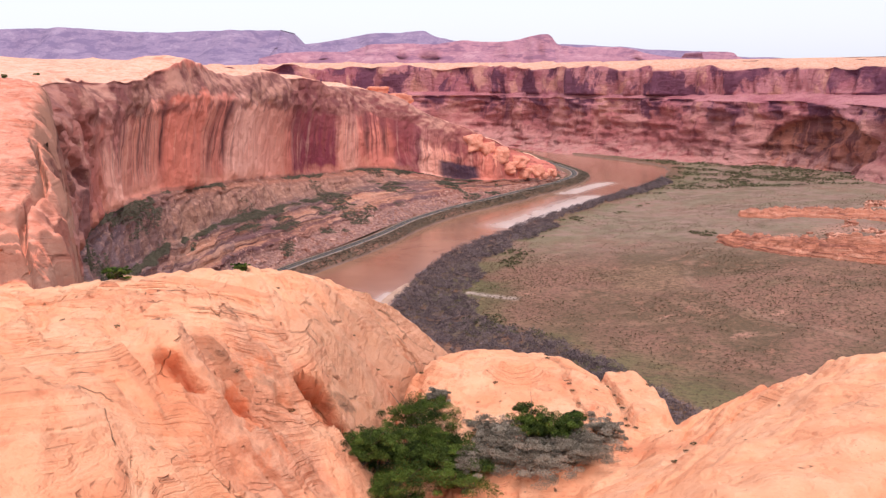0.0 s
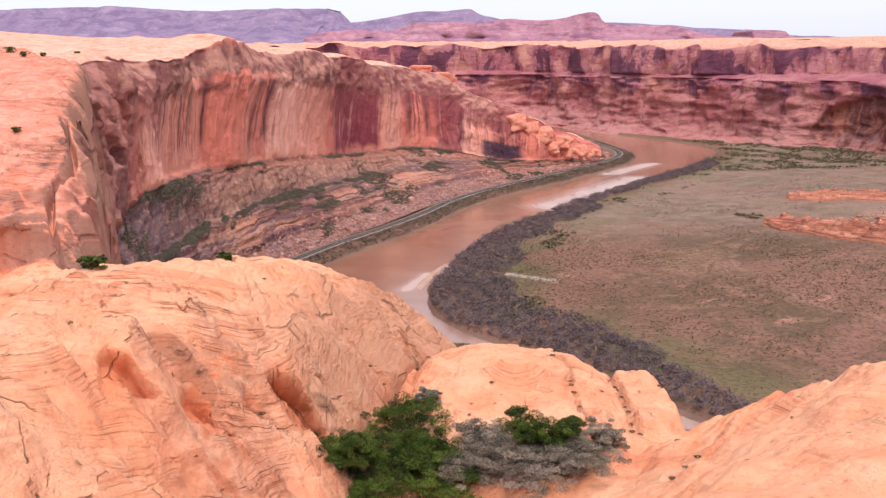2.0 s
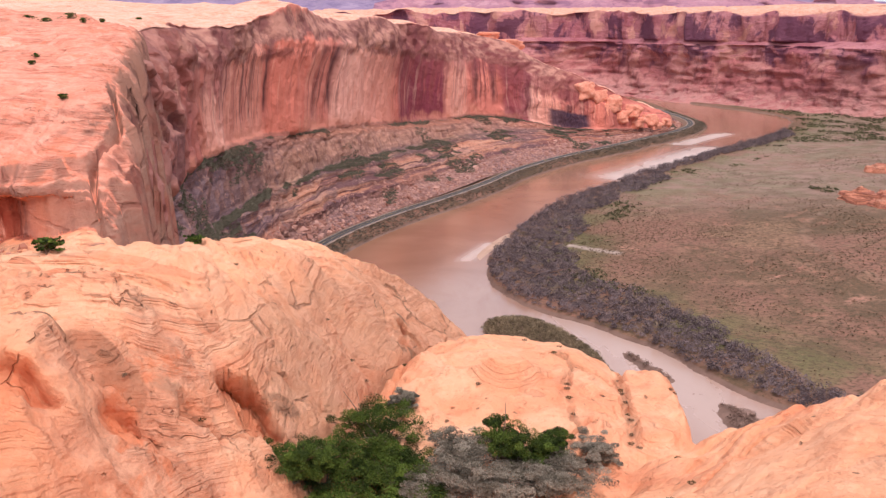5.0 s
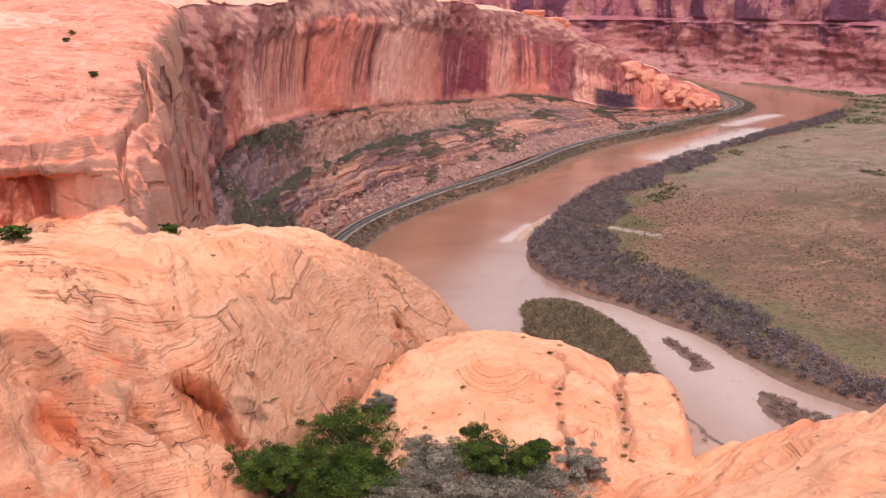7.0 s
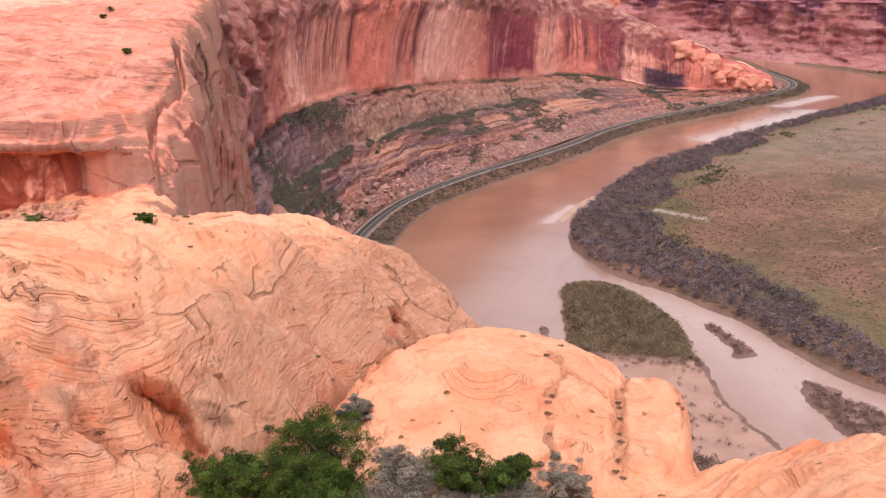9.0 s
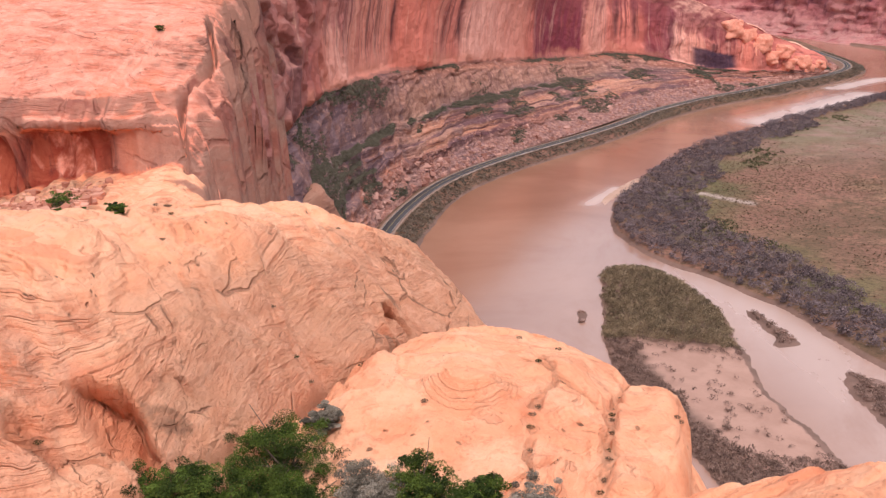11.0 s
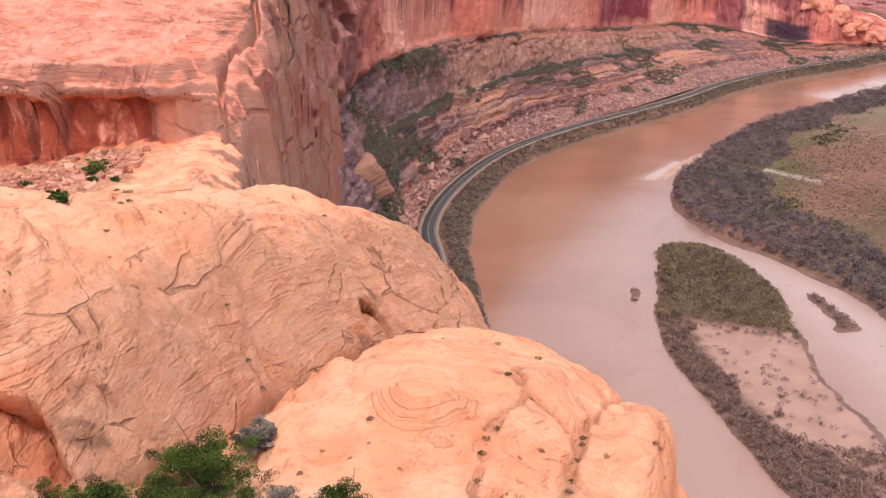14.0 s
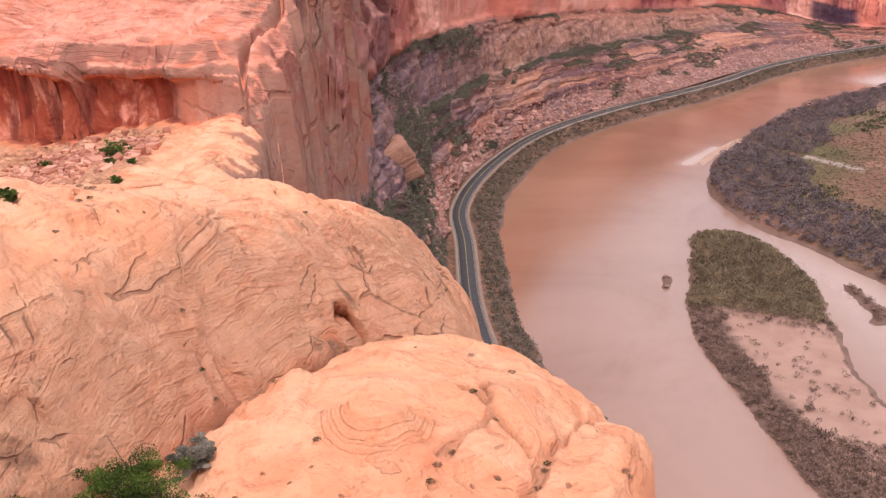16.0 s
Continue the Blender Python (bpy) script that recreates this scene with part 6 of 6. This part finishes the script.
q = road_line[k] + np.stack([side[:, 1], -side[:, 0]], 1) * rng.uniform(7.2, 24, 9000)[:, None]
q = q[floor_height(q[:, 0], q[:, 1]) > 0.5]
p = np.column_stack([q, floor_height(q[:, 0], q[:, 1])])
thicket("bank_brush", p, rng.uniform(1.0, 2.2, len(p)), rng.uniform(1.2, 3.0, len(p)), 20, 0.38, BANK_LEAF,
        "grey-brown brush between the road and the water", "scrub", 6)
p = scatter(22000, (-40, 90, 300, 560), on_isle, 7)
rng = np.random.default_rng(8)
grove = (p[:, 1] > 443)
grove = grove & (rng.random(len(p)) < 0.55)
thicket("island_willows", p[grove], rng.uniform(1.2, 2.6, grove.sum()), rng.uniform(1.2, 2.8, grove.sum()) + 3.4 * ramp(-away(p[grove, 0], p[grove, 1], spline(ISLE + ISLE[:1], 60)[:-1], True), 0, 14), 44, 0.36, WILLOW,
        "olive and brown willow scrub on the river island", "scrub", 9, 1.6)
p = p[p[:, 1] <= 443]
bars = scatter(6000, (35, 120, 380, 510), lambda x, y, r: np.minimum(away(x, y, BAR, True), away(x, y, SPIT, True)) < -1.5, 20)
p = np.vstack([p, bars[np.random.default_rng(21).permutation(len(bars))[:260]]])
thicket("island_brush", p, rng.uniform(0.9, 2.0, len(p)), rng.uniform(0.9, 2.8, len(p)), 28, 0.32, STRIP,
        "low reddish-brown brush along the island's sandy shore", "scrub", 19, 1.3)


def on_flat(x, y, rng):
    d = away(x, y, river, True)
    thin = 0.1 + 0.9 * ramp(fbm(x / 60, y / 60, octaves=4, seed=83), -0.3, 0.4)
    thin = thin * (1 - 0.6 * ramp(y, 850, 1000))
    return (d > 18) & (rng.random(len(x)) < thin) & (away(x, y, road_line) > 60)


p = scatter(90000, (0, 620, 420, 1650), on_flat, 10)
rng = np.random.default_rng(11)
thicket("sagebrush", p, rng.uniform(0.3, 0.9, len(p)), rng.uniform(0.3, 0.8, len(p)), 5, rng.uniform(0.25, 0.5, len(p)), SAGE,
        "scattered low grey-green sagebrush on the flat", "scrub", 12)



def green_flat(x, y, rng):
    d = away(x, y, river, True)
    g = fbm(x / 35, y / 35, octaves=3, seed=86)
    bend = ((x > 290) & (y > 1330) & (g > -0.2)) | (np.hypot((x - 258) / 14, (y - 962) / 22) < 1)
    return (d > 6) & (bend | ((d > 30) & (d < 75) & (y > 600) & (y < 1300) & (g > 0.25)))


p = scatter(40000, (0, 640, 560, 1760), green_flat, 15)
rng = np.random.default_rng(16)
p = p[rng.permutation(len(p))[:5000]]
thicket("green_brush", p, rng.uniform(1.2, 3.2, len(p)), rng.uniform(1.2, 3.2, len(p)), 16, 0.6, GRASS_LEAF,
        "green brush and low trees at the edge of the flat", "scrub", 17)

# brush on the ledges under the west wall
west_tree = BVHTree.FromObject(bpy.data.objects["ledges_west"], bpy.context.evaluated_depsgraph_get())
rng = np.random.default_rng(13)
iu, iv = rng.integers(60, west_places.shape[0] - 90, 90000), rng.integers(2, 110, 90000)
fu, fv = rng.random((90000, 1)), rng.random((90000, 1))
p = west_places[iu, iv] * (1 - fu) * (1 - fv) + west_places[iu + 1, iv] * fu * (1 - fv) + west_places[iu, iv + 1] * (1 - fu) * fv + west_places[iu + 1, iv + 1] * fu * fv
green = fbm(p[:, 0] / 45, p[:, 1] / 45, p[:, 2] / 14, 3, 85)
lift = west_rise[iu, np.minimum(iv, 109)]
band = 0.55 * np.exp(-((lift - 0.985) / 0.02) ** 2) + 0.85 * np.exp(-((lift - 0.555) / 0.025) ** 2) * ramp(p[:, 1], 1080, 960) + 0.25 * np.exp(-((lift - 0.36) / 0.012) ** 2)
p = p[green + band + 0.42 * ramp(p[:, 1], 640, 470) - 0.25 * np.exp(-((lift - 0.72) / 0.1) ** 2) > 0.52]
foot = scatter(2600, (-160, -100, 385, 470), lambda x, y, r: (away(x, y, road_line) > 8) & (fbm(x / 12, y / 12, octaves=2, seed=90) > -0.25), 22)
foot = np.array([(x, y, west_tree.ray_cast(Vector((x, y, 300)), Vector((0, 0, -1)))[0].z) for x, y, _ in foot if west_tree.ray_cast(Vector((x, y, 300)), Vector((0, 0, -1)))[0] is not None])
foot = foot[foot[:, 2] < 48]
p = np.vstack([p, foot]) - (0, 0, 0.3)
n = len(p)
thicket("ledge_brush", p, rng.uniform(0.8, 2.2, n), rng.uniform(0.7, 2.0, n), 22, 0.34, LEDGE_LEAF,
        "dark olive brush on the stepped ledges below the wall", "scrub", 14)


def tube(points, radii, sides=7):
    """A tapered limb through the given points."""
    p, r = np.array(points, float), np.array(radii, float)
    ang = np.linspace(0, 2 * np.pi, sides, endpoint=False)
    rings = []
    for i in range(len(p)):
        d = p[min(i + 1, len(p) - 1)] - p[max(i - 1, 0)]
        d /= np.linalg.norm(d) + 1e-9
        u = np.cross(d, (0.3, 0.9, 0.2))
        u /= np.linalg.norm(u)
        w = np.cross(d, u)
        rings.append(p[i] + r[i] * (np.cos(ang)[:, None] * u + np.sin(ang)[:, None] * w))
    v = np.vstack(rings)
    f = [(i * sides + k, i * sides + (k + 1) % sides, (i + 1) * sides + (k + 1) % sides, (i + 1) * sides + k) for i in range(len(p) - 1) for k in range(sides)]
    return v, f


def joined(pieces):
    verts, faces, start = [], [], 0
    for v, f in pieces:
        verts.append(v)
        faces.append(np.asarray(f) + start)
        start += len(v)
    return np.vstack(verts), np.vstack(faces)


def shrub(name, place, radius, height, leaves, leaf_size, mat, label, category, seed, group="", bare=False):
    """A many-stemmed bush: limbs that fork from the ground, and a lumpy crown of small sprays."""
    rng = np.random.default_rng(seed)
    root = new(name)
    root.location = place
    tips = []
    for k in range(7):
        a = rng.uniform(0, 2 * np.pi)
        out = radius * rng.uniform(0.25, 0.8)
        tip = np.array([math.cos(a) * out, math.sin(a) * out, height * rng.uniform(0.55, 0.95)])
        mid = tip * (0.5, 0.5, 0.45) + rng.normal(size=3) * 0.12 * radius
        pieces = [tube([(0, 0, -0.3), mid * 0.5, mid, tip], [0.10 * height ** 0.5, 0.07, 0.05, 0.02])]
        tips.append(tip)
        for j in range(4):
            end = mid + (tip - mid) * rng.random() + rng.normal(size=3) * (0.32 * radius, 0.32 * radius, 0.2 * height)
            pieces.append(tube([mid, (mid + end) / 2 + rng.normal(size=3) * 0.05, end], [0.04, 0.03, 0.012], 5))
            tips.append(end)
        mesh_object("limb", *joined(pieces), BARK, root)
    if not bare:
        tips = np.array(tips)
        many = 1 if leaves < 3000 else 2
        tips = np.vstack([tips] + [tips + rng.normal(size=tips.shape) * (0.24 * radius, 0.24 * radius, 0.14 * height) for _ in range(many)])
        tips[:, 2] = np.clip(tips[:, 2], 0.15 * height, 0.9 * height)
        per = max(4, leaves // len(tips))
        v, f = clumps(tips - (0, 0, 0.1 * height), radius * rng.uniform(0.13, 0.30, len(tips)), height * rng.uniform(0.16, 0.34, len(tips)), per, leaf_size, rng)
        crown = mesh_object("crown", v, f, mat, root, smooth=False)
        give(crown, "tone", np.repeat(rng.random(len(tips)), 4 * per))
    return tagged(root, label, category, group)


def near_z(x, y):
    return float(near_height(np.array([float(x)]), np.array([float(y)]))[0])


JUNIPERS = [(-4.8, 64.8, 1.6, 2.6), (-1.7, 68.0, 2.0, 2.7), (-3.4, 61.8, 2.2, 2.4), (0.4, 65.4, 1.8, 2.2), (6.4, 66.4, 1.4, 2.5), (9.3, 66.4, 1.2, 1.9),
            (-5.8, 63.6, 1.6, 2.2), (1.4, 62.4, 2.0, 2.2), (-2.6, 65.2, 1.9, 2.4)]
for k, (x, y, r, h) in enumerate(JUNIPERS):
    shrub("juniper_bush", (x, y, near_z(x, y) - 0.1), r * 1.25, h, 30000, 0.045, LEAF, "dense dark green juniper bush in the rock hollow", "bush", 100 + k, "junipers in the hollow")
GREYS = [(2.2, 63.6, 1.8, 1.7), (4.4, 64.4, 1.8, 1.6), (7.6, 65.0, 1.7, 1.4), (9.6, 65.6, 1.5, 1.5), (11.2, 68.0, 1.2, 1.4), (5.8, 63.0, 1.9, 1.8),
         (3.2, 66.4, 1.4, 1.5), (8.6, 63.6, 1.8, 1.7), (-0.6, 71.4, 0.8, 1.1)]
for k, (x, y, r, h) in enumerate(GREYS):
    shrub("dry_shrub", (x, y, near_z(x, y) - 0.1), r * 1.25, h, 26000, 0.042, GREY_LEAF, "grey-green half-dead shrub beside the junipers", "bush", 120 + k, "grey shrubs in the hollow")
shrub("dead_shrub", (-2.6, 69.6, near_z(-2.6, 69.6)), 1.5, 3.0, 0, 0.1, BARK, "bare dead grey branches standing over the junipers", "dead bush", 140, bare=True)

small = 150
tops = [ob for ob in scene.objects if ob.name in ("slickrock_shelf", "cliff_west", "slickrock_rim")]
trees = [BVHTree.FromObject(ob, bpy.context.evaluated_depsgraph_get()) for ob in tops]


def top_z(x, y):
    hits = [t.ray_cast(Vector((x, y, 400)), Vector((0, 0, -1)))[0] for t in trees]
    return max([h.z for h in hits if h is not None], default=0.0)


PLATEAU = [(-119, 257, 1.3), (-109, 197, 3.3), (-25.0, 73.5, 0.9), (-16.4, 78, 0.55), (-196, 430, 2.0), (-205, 436, 2.6), (-214, 430, 2.2), (-226, 440, 2.4), (-186, 425, 1.6),
           (-240, 470, 2.4), (-150, 300, 1.2), (-165, 330, 1.3), (-290, 560, 3.0), (-300, 575, 3.0), (-330, 600, 3.0), (-260, 540, 2.6), (-210, 520, 2.0), (-105, 190, 1.2), (-98, 188, 1.0),
           (-92, 176, 1.2), (-86, 170, 1.0), (-128, 196, 1.3), (-140, 190, 1.4)]
for k, (x, y, r) in enumerate(PLATEAU):
    shrub("plateau_bush", (x, y, top_z(x, y) - 0.1), r, r * 1.1, 2600, 0.09 * r ** 0.5, LEAF, "small dark juniper growing on bare slickrock", "bush", small + k, "bushes on the slickrock")

# tufts in the cracks of the near domes
TUFTS = []
rng = np.random.default_rng(31)
for k in range(3):
    v, f = clumps([(0, 0, 0)], 0.24, 0.24, 130, 0.035, rng)
    root = new("rock_tuft")
    mesh_object("leaves", v, f, SAGE if k else LEAF, root, smooth=False).name = "foliage"
    tagged(root, "small dry tuft growing in a rock crack", "tuft", "tufts on the rock")
    TUFTS.append(root)
spots = [(14.0 + 0.06 * (y - 78) - 0.45 * math.sin(y / 3.1), y, 0) for y in (72.0, 73.1, 74.9, 76.0, 77.8, 79.5, 80.2, 82.0, 84.6, 87.0)]
spots += [(10.4 - 0.5 * math.sin(y / 2.3), y, 0) for y in (71.0, 72.4, 74.0, 75.1, 77.0)] + [(9.0, 82.6, 0), (10.6, 81.6, 0), (6.6, 89.0, 0), (9.4, 88.2, 0), (4.0, 74.5, 0), (14.5, 71, 0), (16.5, 68, 0)]
while len(spots) < 60:
    x, y = rng.uniform(-24, 18), rng.uniform(56, 104)
    if abs(float(value3(np.array([(x - 0.6 * y) / 13]), np.array([(y + 0.5 * x) / 30]), np.array([0.0]), 55)[0])) < 0.12:
        spots.append((x, y, 0))
for k, (x, y, _) in enumerate(spots):
    m = pose(x, y, near_z(x, y) - 0.05, 0, 0, 40 * k)
    if k < 3:
        TUFTS[k].matrix_world = m
    else:
        copy_thing(TUFTS[k % 3], m)

# fallen slabs under the alcove
rng = np.random.default_rng(41)
q = np.column_stack([rng.normal(-119, 8.5, 1500), rng.normal(198, 8, 1500)])
q = q[(q[:, 0] < -103 - 0.4 * (q[:, 1] - 200)) & (q[:, 1] < 216)]
v, f = blocks(np.array([(x, y, top_z(x, y) + 0.1) for x, y in q]), rng.uniform(0.2, 0.75, len(q)) * np.where(rng.random(len(q)) < 0.12, 2.0, 1), rng)
tagged(mesh_object("rock_pile", v, f, PILE_ROCK, smooth=False), "pile of fallen reddish rock slabs below the alcove", "rubble", kind="stuff")
